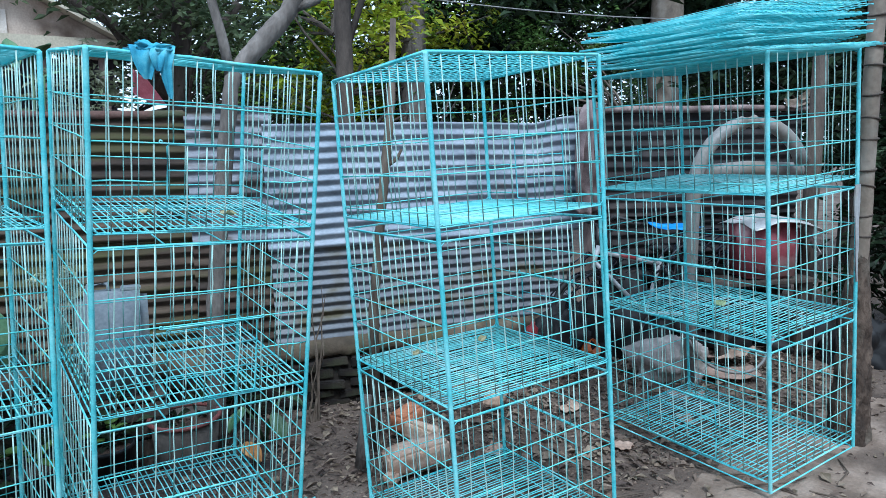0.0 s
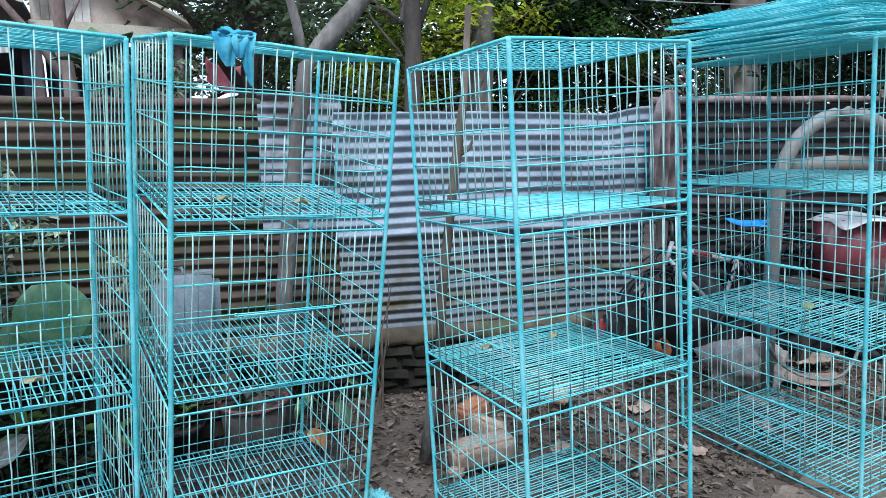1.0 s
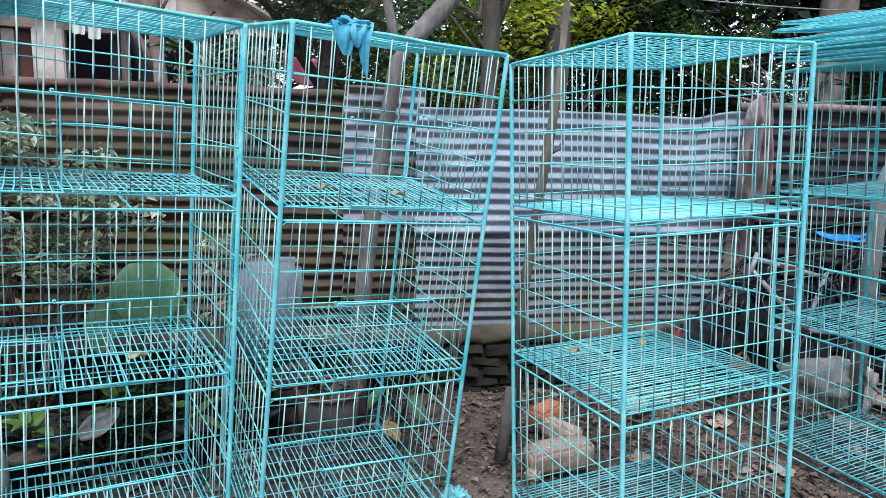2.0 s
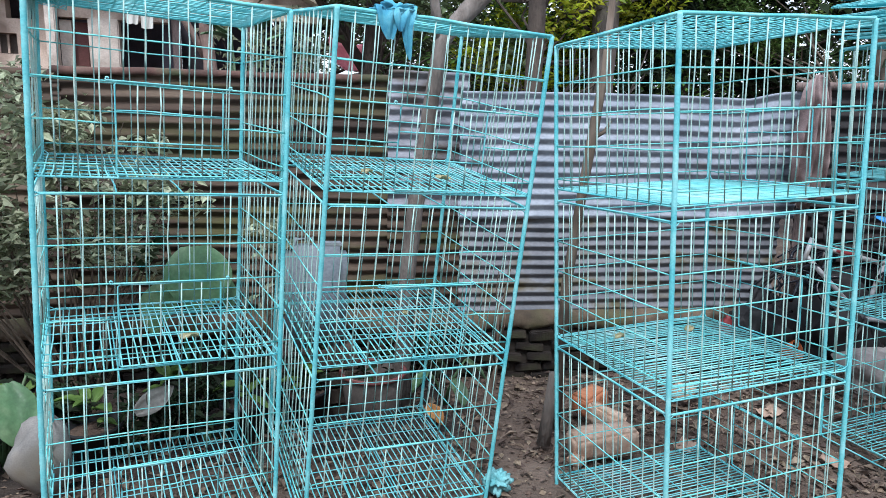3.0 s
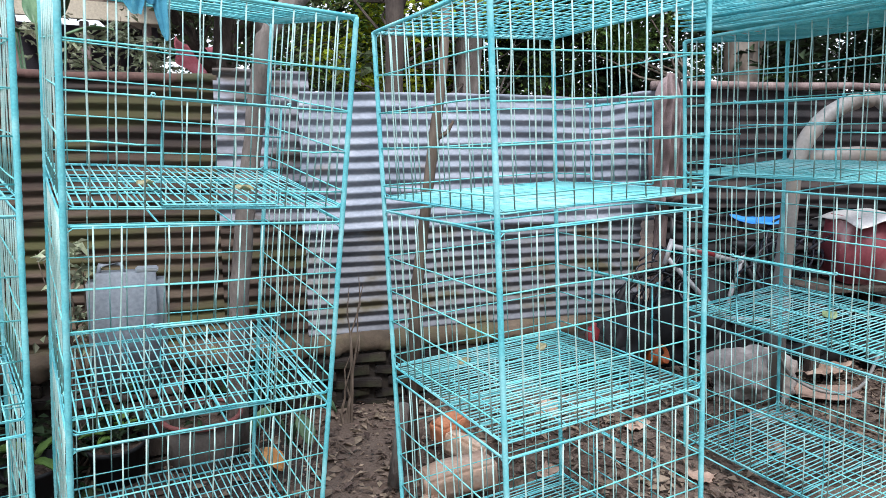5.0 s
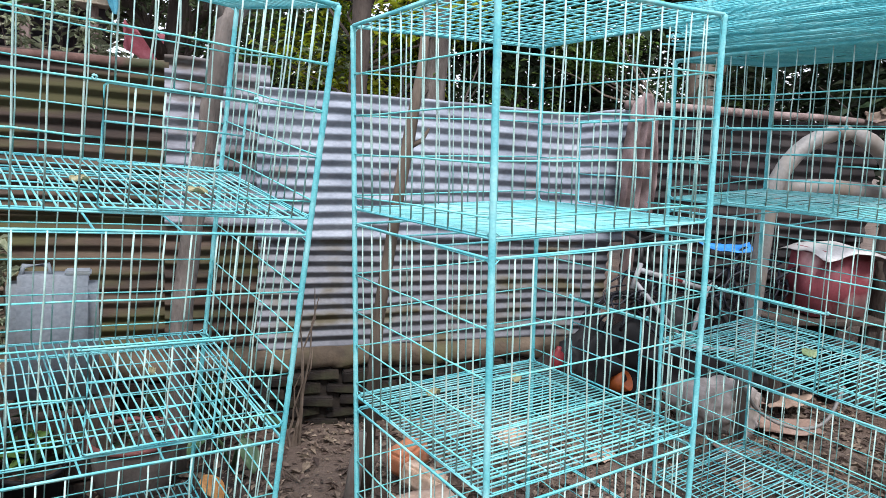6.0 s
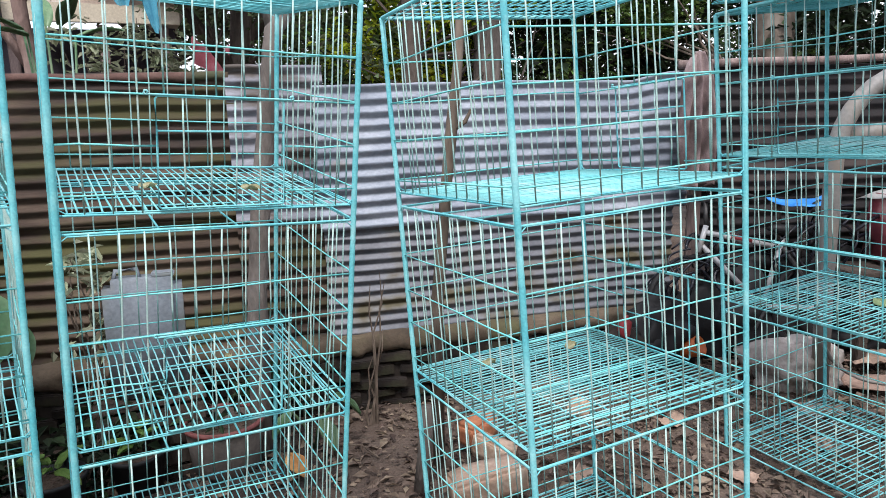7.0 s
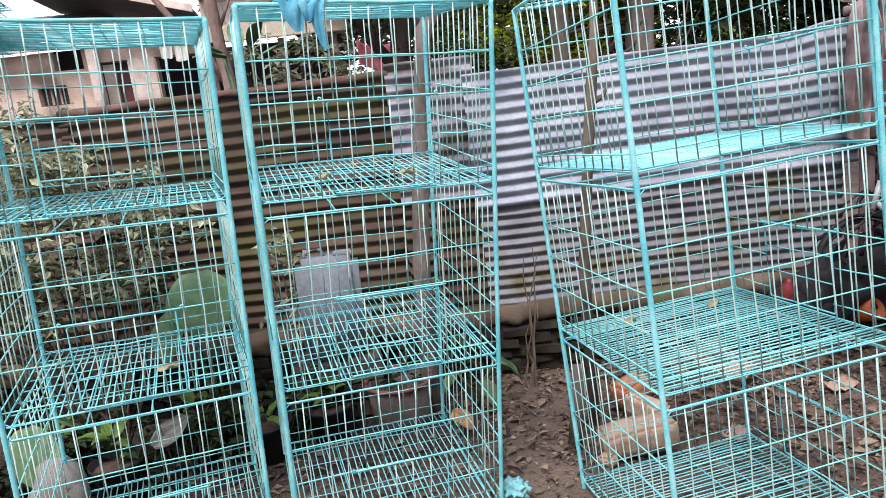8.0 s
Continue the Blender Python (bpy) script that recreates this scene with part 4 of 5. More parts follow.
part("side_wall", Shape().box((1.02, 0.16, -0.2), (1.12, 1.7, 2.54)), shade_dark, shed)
for x in (-0.42, 0.40, 1.0):
    part("post", bevelled_box((0.09, 0.09, 2.74), 0.008), wood_red, shed).location = (x, 0.05, -0.2)


# ---- plants before the fence ----
def bush(x, y, z, blobs, count, size, mat, label, seed):
    r = random.Random(seed)
    t = thing("bush", pose(x, y, z), label, "bush")
    s, st = Shape(), Shape()
    crown(s, blobs, count, size, r)
    for bx, by, bz, br in blobs:
        for _ in range(5):
            st.tube(branch_pts((r.gauss(0, 0.04), r.gauss(0, 0.04), 0), (bx + r.gauss(0, br * 0.5), by + r.gauss(0, br * 0.5), bz + r.gauss(0, br * 0.4)), 4, 0.02, r), [0.008, 0.007, 0.006, 0.004, 0.002], 5)
    part("stem_work", st, stick_m, t)
    part("leaves", s, mat, t)
    return t


bush(-0.75, 3.75, -0.1, [(-0.25, 0, 1.50, 0.30), (0.15, 0, 1.42, 0.26), (-0.55, 0, 1.30, 0.34), (0.42, -0.05, 1.22, 0.20), (0.30, -0.05, 0.98, 0.22), (-0.2, -0.05, 1.0, 0.3), (-0.6, -0.05, 0.8, 0.3)], 5200, 0.055, leaf_grey, "dusty grey-green bush against the mossy fence", 31)
bush(-1.7, 3.6, -0.1, [(-0.2, 0, 1.3, 0.4), (0.3, 0, 1.0, 0.4), (0, 0, 0.6, 0.35)], 1000, 0.075, leaf_mid, "leafy green bush against the mossy fence", 32)
bush(0.55, 7.4, -0.1, [(-0.35, 0, 2.25, 0.22), (0.1, 0, 2.35, 0.22), (0.45, 0, 2.15, 0.22), (0.0, 0, 1.95, 0.25)], 620, 0.09, leaf_grey, "pale dusty shrub before the open shed", 36)
bush(-1.75, 7.2, -0.1, [(-0.3, 0, 2.0, 0.22), (0.1, 0, 1.9, 0.2), (-0.8, 0, 2.05, 0.3)], 500, 0.07, leaf_grey, "dusty shrub beyond the mossy fence", 37)
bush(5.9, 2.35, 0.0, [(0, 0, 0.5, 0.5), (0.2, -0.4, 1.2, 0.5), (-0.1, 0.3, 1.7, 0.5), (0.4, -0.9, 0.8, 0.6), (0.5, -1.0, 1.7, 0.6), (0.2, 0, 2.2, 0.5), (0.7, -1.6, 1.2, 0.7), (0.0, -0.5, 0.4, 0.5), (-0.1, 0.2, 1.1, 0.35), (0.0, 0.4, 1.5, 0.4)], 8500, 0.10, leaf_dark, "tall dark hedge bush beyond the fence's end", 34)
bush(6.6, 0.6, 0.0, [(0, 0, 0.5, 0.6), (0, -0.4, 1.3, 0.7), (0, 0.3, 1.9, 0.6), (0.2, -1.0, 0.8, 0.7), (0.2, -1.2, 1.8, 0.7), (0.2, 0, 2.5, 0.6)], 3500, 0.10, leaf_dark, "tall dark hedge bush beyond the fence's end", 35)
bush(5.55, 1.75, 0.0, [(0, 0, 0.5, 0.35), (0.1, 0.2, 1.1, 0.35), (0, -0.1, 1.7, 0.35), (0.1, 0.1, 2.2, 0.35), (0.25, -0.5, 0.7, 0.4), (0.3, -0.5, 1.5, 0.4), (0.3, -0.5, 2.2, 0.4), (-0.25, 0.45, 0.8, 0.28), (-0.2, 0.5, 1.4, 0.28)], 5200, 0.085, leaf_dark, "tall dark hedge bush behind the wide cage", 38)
single("wooden_post", Shape().tube([(0, 0, -0.1), (0.01, 0, 0.9), (0.03, 0.01, 2.1)], [0.06, 0.055, 0.05], 10), bark_dark, pose(4.90, 2.62, 0), "rough brown wooden post behind the red bin", "post", smooth=True)
bush(0.25, 3.85, -0.1, [(0, 0, 0.95, 0.12), (0.05, 0, 0.6, 0.12)], 160, 0.07, leaf_grey, "small dusty plant at the fence", 33)


def big_leaf(length, width, droop, fold=0.15):
    """A heart-shaped leaf with thickness, growing along +x from its stalk's end."""
    s = Shape()
    n, mrows = 12, 8
    for side in (0, 1):
        for i in range(n + 1):
            u = i / n
            half = width * 0.5 * (math.sin(math.pi * min(1, u * 0.92 + 0.08)) ** 0.7)
            for j in range(mrows + 1):
                v = 2 * j / mrows - 1
                s.v.append((length * u, half * v, -droop * u * u + fold * abs(v) * half + 0.006 * math.sin(9 * v + 7 * u) - 0.003 * side))
    c, m = mrows + 1, (n + 1) * (mrows + 1)
    for i in range(n):
        for j in range(mrows):
            a = i * c + j
            s.f += [(a, a + c, a + c + 1, a + 1), (m + a + 1, m + a + c + 1, m + a + c, m + a)]
    return s


def leafy_plant(x, y, z, leaves, label, mat, seed):
    """leaves: rows of stalk height, heading, length, width, tilt."""
    t = thing("broad_leaf_plant", pose(x, y, z), label, "plant")
    for h, a, ln, wd_, tilt in leaves:
        o = part("leaf", big_leaf(ln, wd_, ln * 0.25), mat, t, smooth=True)
        ax, ay = 0.12 * math.cos(radians(a)), 0.12 * math.sin(radians(a))
        o.matrix_local = pose(ax, ay, h, 0, tilt, a)
        part("stalk", Shape().tube([(0, 0, 0), (ax * 0.4, ay * 0.4, h * 0.6), (ax, ay, h)], [0.010, 0.008, 0.006], 7), mat, t, smooth=True)
    return t


leafy_plant(-0.19, 3.62, -0.1, [(0.97, -75, 0.32, 0.32, 62), (0.80, -135, 0.27, 0.24, 50), (0.84, -25, 0.24, 0.20, 55), (1.00, 150, 0.24, 0.2, 40)], "broad-leaved green plant growing before the mossy fence", leaf_big, 41)
leafy_plant(-1.0, 3.35, -0.1, [(0.45, -60, 0.28, 0.2, 45), (0.5, -120, 0.3, 0.2, 40), (0.42, 30, 0.25, 0.18, 40)], "low broad-leaved green plant in the shade", leaf_big, 42)
leafy_plant(1.16, 3.55, -0.15, [(0.22, -80, 0.16, 0.09, 30), (0.30, -20, 0.16, 0.09, 30), (0.26, 200, 0.15, 0.08, 30)], "low green plant beside a clay pot", leaf_big, 43)
leafy_plant(0.17, 4.6, -0.1, [(2.10, -60, 0.22, 0.09, -45), (2.12, 100, 0.24, 0.10, -62), (2.08, 200, 0.24, 0.09, -30), (2.06, 10, 0.24, 0.09, -25), (2.05, -140, 0.22, 0.09, -15)], "tall stemmed plant with upright green leaves beyond the fence", leaf_big, 44)
# grey fallen broad leaf hanging in the shade
single("dry_leaf", big_leaf(0.19, 0.10, 0.05), leaf_grey_m, pose(-0.43, 3.20, 0.17, 70, -32, 8), "large pale grey dry leaf hanging in the shade", "leaf", smooth=True)

# bare sapling at the footing
sap = Shape()
rs = random.Random(3)
for k in range(6):
    sap.tube(branch_pts((1.53 + rs.gauss(0, 0.03), 3.72, -0.16), (1.55 + rs.gauss(0, 0.05), 3.74, rs.uniform(0.15, 0.7)), 5, 0.012, rs), [0.009, 0.008, 0.006, 0.005, 0.004, 0.002], 5)
single("sapling", sap, stick_m, pose(0, 0, 0), "bare thin sapling stems before the brick footing", "sapling")

# ---- things on the ground ----
def pot(x, y):
    t = thing("plant_pot", pose(x, y, ground_height(x, y)), "round grey pot with a red-brown rim", "pot")
    part("body", lathe([(0.0, 0.0), (0.12, 0.0), (0.155, 0.06), (0.175, 0.26), (0.16, 0.26), (0.14, 0.06), (0.0, 0.05)]), pot_grey, t, smooth=True)
    rim = Shape().tube([(0.178 * math.cos(a), 0.178 * math.sin(a), 0.27) for a in [i * 2 * math.pi / 32 for i in range(33)]], 0.012, 8)
    part("rim", rim, terracotta, t, "red-brown rolled rim", smooth=True)
    part("earth", lathe([(0.0, 0.20), (0.10, 0.205), (0.165, 0.20)]), soil, t)
    return t


pot(0.74, 3.55)

def black_pot(x, y, r, h, seed):
    t = thing("black_pot", pose(x, y, ground_height(x, y)), "black plastic nursery pot with a small plant", "pot", "black nursery pots")
    part("body", lathe([(0.0, 0.0), (r * 0.75, 0.0), (r, h), (r * 1.06, h), (r * 1.06, h - 0.02), (r * 0.94, h - 0.02), (r * 0.7, 0.02), (0.0, 0.02)], 20), black_rubber, t, smooth=True)
    part("earth", lathe([(0.0, h - 0.03), (r * 0.92, h - 0.035)], 20), soil, t)
    rr = random.Random(seed)
    for k in range(6):
        a, ln = 60 * k + rr.uniform(-20, 20), rr.uniform(0.07, 0.14)
        o = part("leaf", big_leaf(ln, ln * rr.uniform(0.4, 0.6), ln * 0.4), leaf_mid, t, smooth=True)
        o.matrix_local = pose(0.02 * math.cos(radians(a)), 0.02 * math.sin(radians(a)), h + rr.uniform(0.0, 0.12), 0, rr.uniform(-50, -10), a)


for k, (x, y, r, h) in enumerate(((-0.95, 3.55, 0.13, 0.24), (-0.62, 3.30, 0.12, 0.22), (-0.30, 3.62, 0.13, 0.24), (0.05, 3.40, 0.12, 0.22), (0.36, 3.52, 0.12, 0.22), (-1.35, 3.25, 0.14, 0.26))):
    black_pot(x, y, r, h, 90 + k)

# near-black sheet over the soil, painting the shade along the mossy fence
bed = Shape()
bx, by = [-2.6 + 0.08 * i for i in range(50)], [3.02 + 0.08 * i for i in range(13)]
for y in by:
    for x in bx:
        edge = min(1, (y - 3.02) / 0.12, (1.32 - x) / 0.15)
        bed.v.append((x, y + 0.05 * noise.noise(Vector((x * 2, 0, 1))), ground_height(x, y) - 0.02 + edge * (0.035 + 0.02 * noise.noise(Vector((x * 8, y * 8, 0))))))
for j in range(12):
    for i in range(49):
        bed.f.append((j * 50 + i, j * 50 + i + 1, (j + 1) * 50 + i + 1, (j + 1) * 50 + i))
tagged(part("shade_patch", bed, soil_shade, smooth=True), "near-black ground patch holding the shade along the mossy fence", "planting bed", kind="structure")
for k, (x, y, n_) in enumerate(((-0.9, 3.45, 500), (-0.35, 3.35, 380), (0.2, 3.6, 420), (0.95, 3.75, 300), (-1.6, 3.3, 500))):
    bush(x, y, -0.14, [(0, 0, 0.22, 0.17), (0.15, 0.05, 0.30, 0.15), (-0.17, 0, 0.18, 0.15)], n_, 0.07, leaf_dark, "low dark-leaved plant before the mossy fence", 70 + k)


def tyre(m, r):
    t = Shape()
    n, k = 40, 12
    for i in range(n):
        a = 2 * math.pi * i / n
        for j in range(k):
            b = 2 * math.pi * j / k
            lug = 0.006 if (i % 2 and abs(math.cos(b)) > 0.6 and math.cos(b) > 0) else 0
            rr = r + (0.055 + lug) * math.cos(b)
            t.v.append((rr * math.cos(a), rr * math.sin(a), 0.05 * math.sin(b)))
    for i in range(n):
        for j in range(k):
            i2, j2 = (i + 1) % n, (j + 1) % k
            t.f.append((i * k + j, i2 * k + j, i2 * k + j2, i * k + j2))
    return single("tyre", t, black_rubber, m, "worn black motorcycle tyre in the junk corner", "tyre", "old tyres", smooth=True)


tyre(pose(4.30, 2.98, 0.34, 78, 0, -30), 0.26)
tyre(pose(3.98, 3.22, 0.30, 70, 0, -10), 0.25)
# crumpled black heaps added to fill in the dark of the junk corner
for x, y, z, rx, ry, rz_, sd in ((3.78, 3.28, 0.16, 0.34, 0.16, 0.34, 31), (4.55, 3.02, 0.10, 0.36, 0.16, 0.30, 32), (3.30, 3.40, 0.14, 0.22, 0.12, 0.26, 33), (4.95, 2.70, 0.06, 0.30, 0.25, 0.22, 34), (3.02, 3.46, 0.0, 0.30, 0.12, 0.20, 35), (4.95, 2.25, 0.05, 0.22, 0.18, 0.26, 36)):
    single("dark_filler", rock((rx, ry, rz_), sd, 0.5, 4, 2.2), black_rubber, pose(x, y, z, 0, 0, -20), "added crumpled black heap that deepens the dark junk corner", "tarpaulin", "black tarpaulin heaps", smooth=True)

# water container on a crate
crate = thing("low_crate", pose(0.44, 3.78, -0.20), "low dark weathered wooden crate", "crate")
for i in range(4):
    part("slat", bevelled_box((0.46, 0.012, 0.085), 0.003), bark_dark, crate).matrix_local = pose(0, -0.16, 0.02 + 0.10 * i)
    part("slat", bevelled_box((0.46, 0.012, 0.085), 0.003), bark_dark, crate).matrix_local = pose(0, 0.16, 0.02 + 0.10 * i)
part("top", bevelled_box((0.48, 0.34, 0.015), 0.003), bark_dark, crate).matrix_local = pose(0, 0, 0.42)
jug = thing("water_container", pose(0.455, 3.76, 0.237, 0, 1, -6), "cloudy white plastic slim water container on a crate", "container")
part("body", bevelled_box((0.335, 0.19, 0.565), 0.04), plastic_white, jug, smooth=True)
part("lid", bevelled_box((0.10, 0.08, 0.02), 0.006), plastic_white, jug).location = (0.09, 0, 0.563)
part("handle", Shape().tube([(-0.12, 0, 0.555), (-0.11, 0, 0.60), (-0.02, 0, 0.605), (-0.01, 0, 0.555)], 0.011, 8), plastic_white, jug, smooth=True)

def broken_block(x, y, z, size, turn, seed, label, mat=pale_brick):
    random.seed(seed)
    s = bevelled_box(size, 0.012, 0.010, 3, 0.012, seed)
    return single("broken_block", s, mat, pose(x, y, z, turn[0], turn[1], turn[2]), label, "block", "broken pale blocks", smooth=True)


broken_block(1.63, 2.61, -0.02, (0.30, 0.13, 0.12), (4, -5, -5), 1, "broken pale orange clay block lying on the soil")
broken_block(1.80, 2.87, -0.03, (0.20, 0.11, 0.10), (0, 14, -52), 2, "broken pale orange clay block leaning on another")
broken_block(1.84, 3.06, -0.03, (0.17, 0.11, 0.11), (0, -6, 15), 3, "chipped red-orange clay block on the soil", orange_brick)
broken_block(1.46, 2.56, -0.03, (0.08, 0.06, 0.05), (0, 5, 40), 4, "small orange fragment of a clay block")
broken_block(2.42, 3.05, -0.03, (0.14, 0.10, 0.08), (0, 5, 40), 5, "small orange fragment of a clay block")
single("boulder", rock((0.25, 0.18, 0.165), 3, 0.42, 4, 1.9), stone_m, pose(3.62, 2.76, 0.09, 0, 4, -25), "large rounded pale boulder on the ground", "boulder", smooth=True)
single("wood_stump", Shape().tube([(0, 0, -0.02), (0.01, 0, 0.15), (0.02, 0.01, 0.34)], [0.034, 0.030, 0.026], 9), bark_grey, pose(1.42, 2.80, -0.02, 0, 4, 0), "short grey wooden stake in the soil", "stake", smooth=True)


def flake(w, d, seed, curl=0.05):
    """A curled, torn flat piece with thickness."""
    s = Shape()
    n = 9
    r = random.Random(seed)
    for side in (0, 1):
        for i in range(n + 1):
            for j in range(n + 1):
                u, v = 2 * i / n - 1, 2 * j / n - 1
                k = 1 + 0.22 * noise.noise(Vector((math.atan2(v, u) * 1.7, seed, 0)))
                s.v.append((u * w / 2 * k, v * d / 2 * k, curl * (u * u * 0.7 + 0.3 * v * v) + 0.02 * noise.noise(Vector((u * 2, v * 2, seed))) + 0.004 * side))
    c, m = n + 1, (n + 1) ** 2
    for i in range(n):
        for j in range(n):
            a = i * c + j
            s.f += [(m + a, m + a + c, m + a + c + 1, m + a + 1), (a + 1, a + c + 1, a + c, a)]
    for i in range(n):
        for a, b in ((i * c, (i + 1) * c), ((i + 1) * c + n, i * c + n), (i + 1, i), (n * c + i, n * c + i + 1)):
            s.f.append((a, b, m + b, m + a))
    return s


for x, y, z, w, d, rz, sd, tilt in ((3.92, 2.50, 0.03, 0.34, 0.16, -30, 1, 8), (4.20, 2.66, 0.07, 0.30, 0.16, 15, 2, -14), (3.42, 2.46, 0.0, 0.22, 0.10, -40, 3, 5), (2.75, 2.75, 0.0, 0.16, 0.09, 10, 4, 5), (3.1, 2.2, 0.0, 0.13, 0.08, 60, 5, 6), (2.6, 2.2, 0.0, 0.12, 0.09, 120, 6, 4), (2.05, 2.55, 0.0, 0.13, 0.08, 30, 7, 6), (4.05, 2.9, 0.05, 0.26, 0.2, 70, 8, 12)):
    single("cardboard_scrap", flake(w, d, sd, 0.018), card, pose(x, y, z + ground_height(x, y) + 0.015, tilt, 0, rz), "torn curled scrap of tan cardboard on the soil", "scrap", "scraps on the soil", smooth=True)

# teal rag at the foot of the cage
single("rag", rock((0.052, 0.05, 0.042), 9, 0.8, 4, 2.6), cloth_teal, pose(1.02, 2.43, 0.035, 0, 0, 20), "paint-soaked pale turquoise rag at a cage's foot", "rag", smooth=True)

# white sack
single("sack", rock((0.115, 0.10, 0.16), 5, 0.3, 3), bag_m, pose(-0.77, 3.0, 0.12), "slumped woven white sack on the ground", "sack", smooth=True)

# ---- junk in the far corner ----
def bicycle(m, label, white_paint=white_paint, red_paint=red_paint, wheels=(-0.48, 0.48)):
    b = thing("bicycle", m, label, "bicycle")
    for x in wheels:
        ring = [(x + 0.30 * math.cos(a), 0, 0.31 + 0.30 * math.sin(a)) for a in [i * 2 * math.pi / 36 for i in range(37)]]
        wh = part("wheel", Shape().tube(ring, 0.022, 8, False), black_rubber, b, "black rubber tyre", smooth=True)
        sp = Shape()
        for i in range(18):
            a = i * 2 * math.pi / 18
            sp.tube([(x, 0.02 * (-1) ** i, 0.31), (x + 0.28 * math.cos(a), 0, 0.31 + 0.28 * math.sin(a))], 0.0014, 4)
        part("spoke_set", sp, dark_metal, wh)
        part("rim", Shape().tube([(x + 0.275 * math.cos(a), 0, 0.31 + 0.275 * math.sin(a)) for a in [i * 2 * math.pi / 36 for i in range(37)]], 0.010, 6, False), dark_metal, wh, smooth=True)
    for a_, b_, mat in (((-0.10, 0, 0.30), (-0.22, 0, 0.72), white_paint), ((-0.20, 0, 0.66), (0.30, 0, 0.72), white_paint), ((-0.10, 0, 0.30), (0.32, 0, 0.64), white_paint), ((0.30, 0, 0.76), (0.34, 0, 0.60), white_paint), ((-0.48, 0.05, 0.31), (-0.10, 0.04, 0.30), white_paint), ((-0.48, 0.05, 0.31), (-0.21, 0.02, 0.66), dark_metal)):
        part("frame_tube", Shape().tube([a_, b_], 0.016, 10), mat, b, smooth=True)
    part("frame_stripe", Shape().tube([(0.0, 0, 0.689), (0.14, 0, 0.705)], 0.0185, 10), red_paint, b, smooth=True)
    part("handlebar", Shape().tube([(0.20, -0.28, 0.92), (0.30, -0.2, 0.95), (0.31, 0, 0.90), (0.30, 0.2, 0.95), (0.20, 0.28, 0.92)], 0.012, 9), dark_metal, b, smooth=True)
    part("stem", Shape().tube([(0.30, 0, 0.74), (0.31, 0, 0.90)], 0.013, 9), dark_metal, b, smooth=True)
    part("saddle", rock((0.13, 0.06, 0.035), 2, 0.15, 2), black_rubber, b, smooth=True).location = (-0.24, 0, 0.77)
    part("crank", Shape().tube([(-0.10, 0.05, 0.30), (-0.02, 0.06, 0.17)], 0.010, 8), dark_metal, b)
    return b


bicycle(pose(3.95, 3.12, 0.0, 14, 0, 158), "dark greasy old bicycle leaning in the corner", dark_metal, dark_metal)
bicycle(pose(3.68, 3.13, 0.03, 10, -7, 165), "old bicycle frame, scuffed white and red, missing its front wheel", white_paint, red_paint, (-0.48,))
arch = Shape().tube([(0.0, 0, -0.3), (-0.02, 0, 0.3), (-0.02, 0, 0.7)] + [(0.37 - 0.39 * math.cos(a), 0, 0.92 + 0.42 * math.sin(a)) for a in [i * math.pi / 16 for i in range(15)]], 0.043, 16)
single("bent_pipe", arch, pipe_m, pose(3.62, 2.60, 0.30, 0, 0, -20), "thick grey plastic pipe bent into an arch", "pipe", smooth=True)
frond = flake(0.20, 0.08, 33, 0.05)
extra = flake(0.15, 0.05, 34, 0.04)
frond.add([(x * 0.5 + 0.07, y + 0.02, z + 0.05 + x * 0.7) for x, y, z in extra.v], extra.f)
single("dry_frond", frond, litter, pose(5.14, 2.92, 1.79, 55, -12, -20), "withered brown palm frond caught on the fence pole", "frond", smooth=True)
single("pipe", Shape().tube([(0, 0, 0), (0.35, 0, 0.02), (0.75, 0.02, 0.0)], 0.05, 14), pipe_m, pose(3.72, 2.66, 1.33, 0, 0, -18), "grey plastic pipe lying level across the junk", "pipe", smooth=True)
drum = thing("plastic_bin", pose(4.55, 2.76, 0.56, 0, 4, -20), "dark red plastic bin, highlights in its colour, propped on junk", "bin")
part("body", bevelled_box((0.40, 0.30, 0.40), 0.03), pink_bin, drum, smooth=True)
part("lid", flake(0.54, 0.44, 12, -0.10), silver, drum, "crumpled silvery sheet over the bin", smooth=True).location = (0.05, 0, 0.445)
part("drape", flake(0.20, 0.12, 19, 0.03), silver, drum, "torn silvery sheet hanging down", smooth=True).matrix_local = pose(0.27, -0.14, 0.30, 20, 68, 0)
pallet = thing("junk_shelf", pose(4.50, 2.80, 0, 0, 0, -20), "rough dark plank stand under the bin", "stand")
for x, y in ((-0.3, -0.16), (0.3, -0.16), (-0.3, 0.16), (0.3, 0.16)):
    part("leg", bevelled_box((0.06, 0.06, 0.58), 0.004), bark_dark, pallet).location = (x, y, -0.04)
part("plank", bevelled_box((0.8, 0.44, 0.025), 0.004), bark_dark, pallet).location = (0, 0, 0.535)
def cable_tangle(x, y, z, label, seed):
    """Loose loops of black cable, each a curve of its own."""
    r = random.Random(seed)
    t = thing("cable_tangle", pose(x, y, z), label, "cables")
    for k in range(16):
        cx, cz, rad, start, span, dy = r.uniform(-0.32, 0.32), r.uniform(0.0, 0.22), r.uniform(0.10, 0.26), r.uniform(0, 2.2), r.uniform(1.6, 3.6), r.uniform(-0.10, 0.10)
        pts = [(cx + rad * math.cos(start + span * i / 14), dy + 0.05 * math.sin(5 * i / 14 + k), cz + 0.8 * rad * math.sin(start + span * i / 14)) for i in range(15)]
        part("cable", Shape().tube(pts, r.choice((0.006, 0.008, 0.011)), 7), glossy_black, t, smooth=True)
    return t


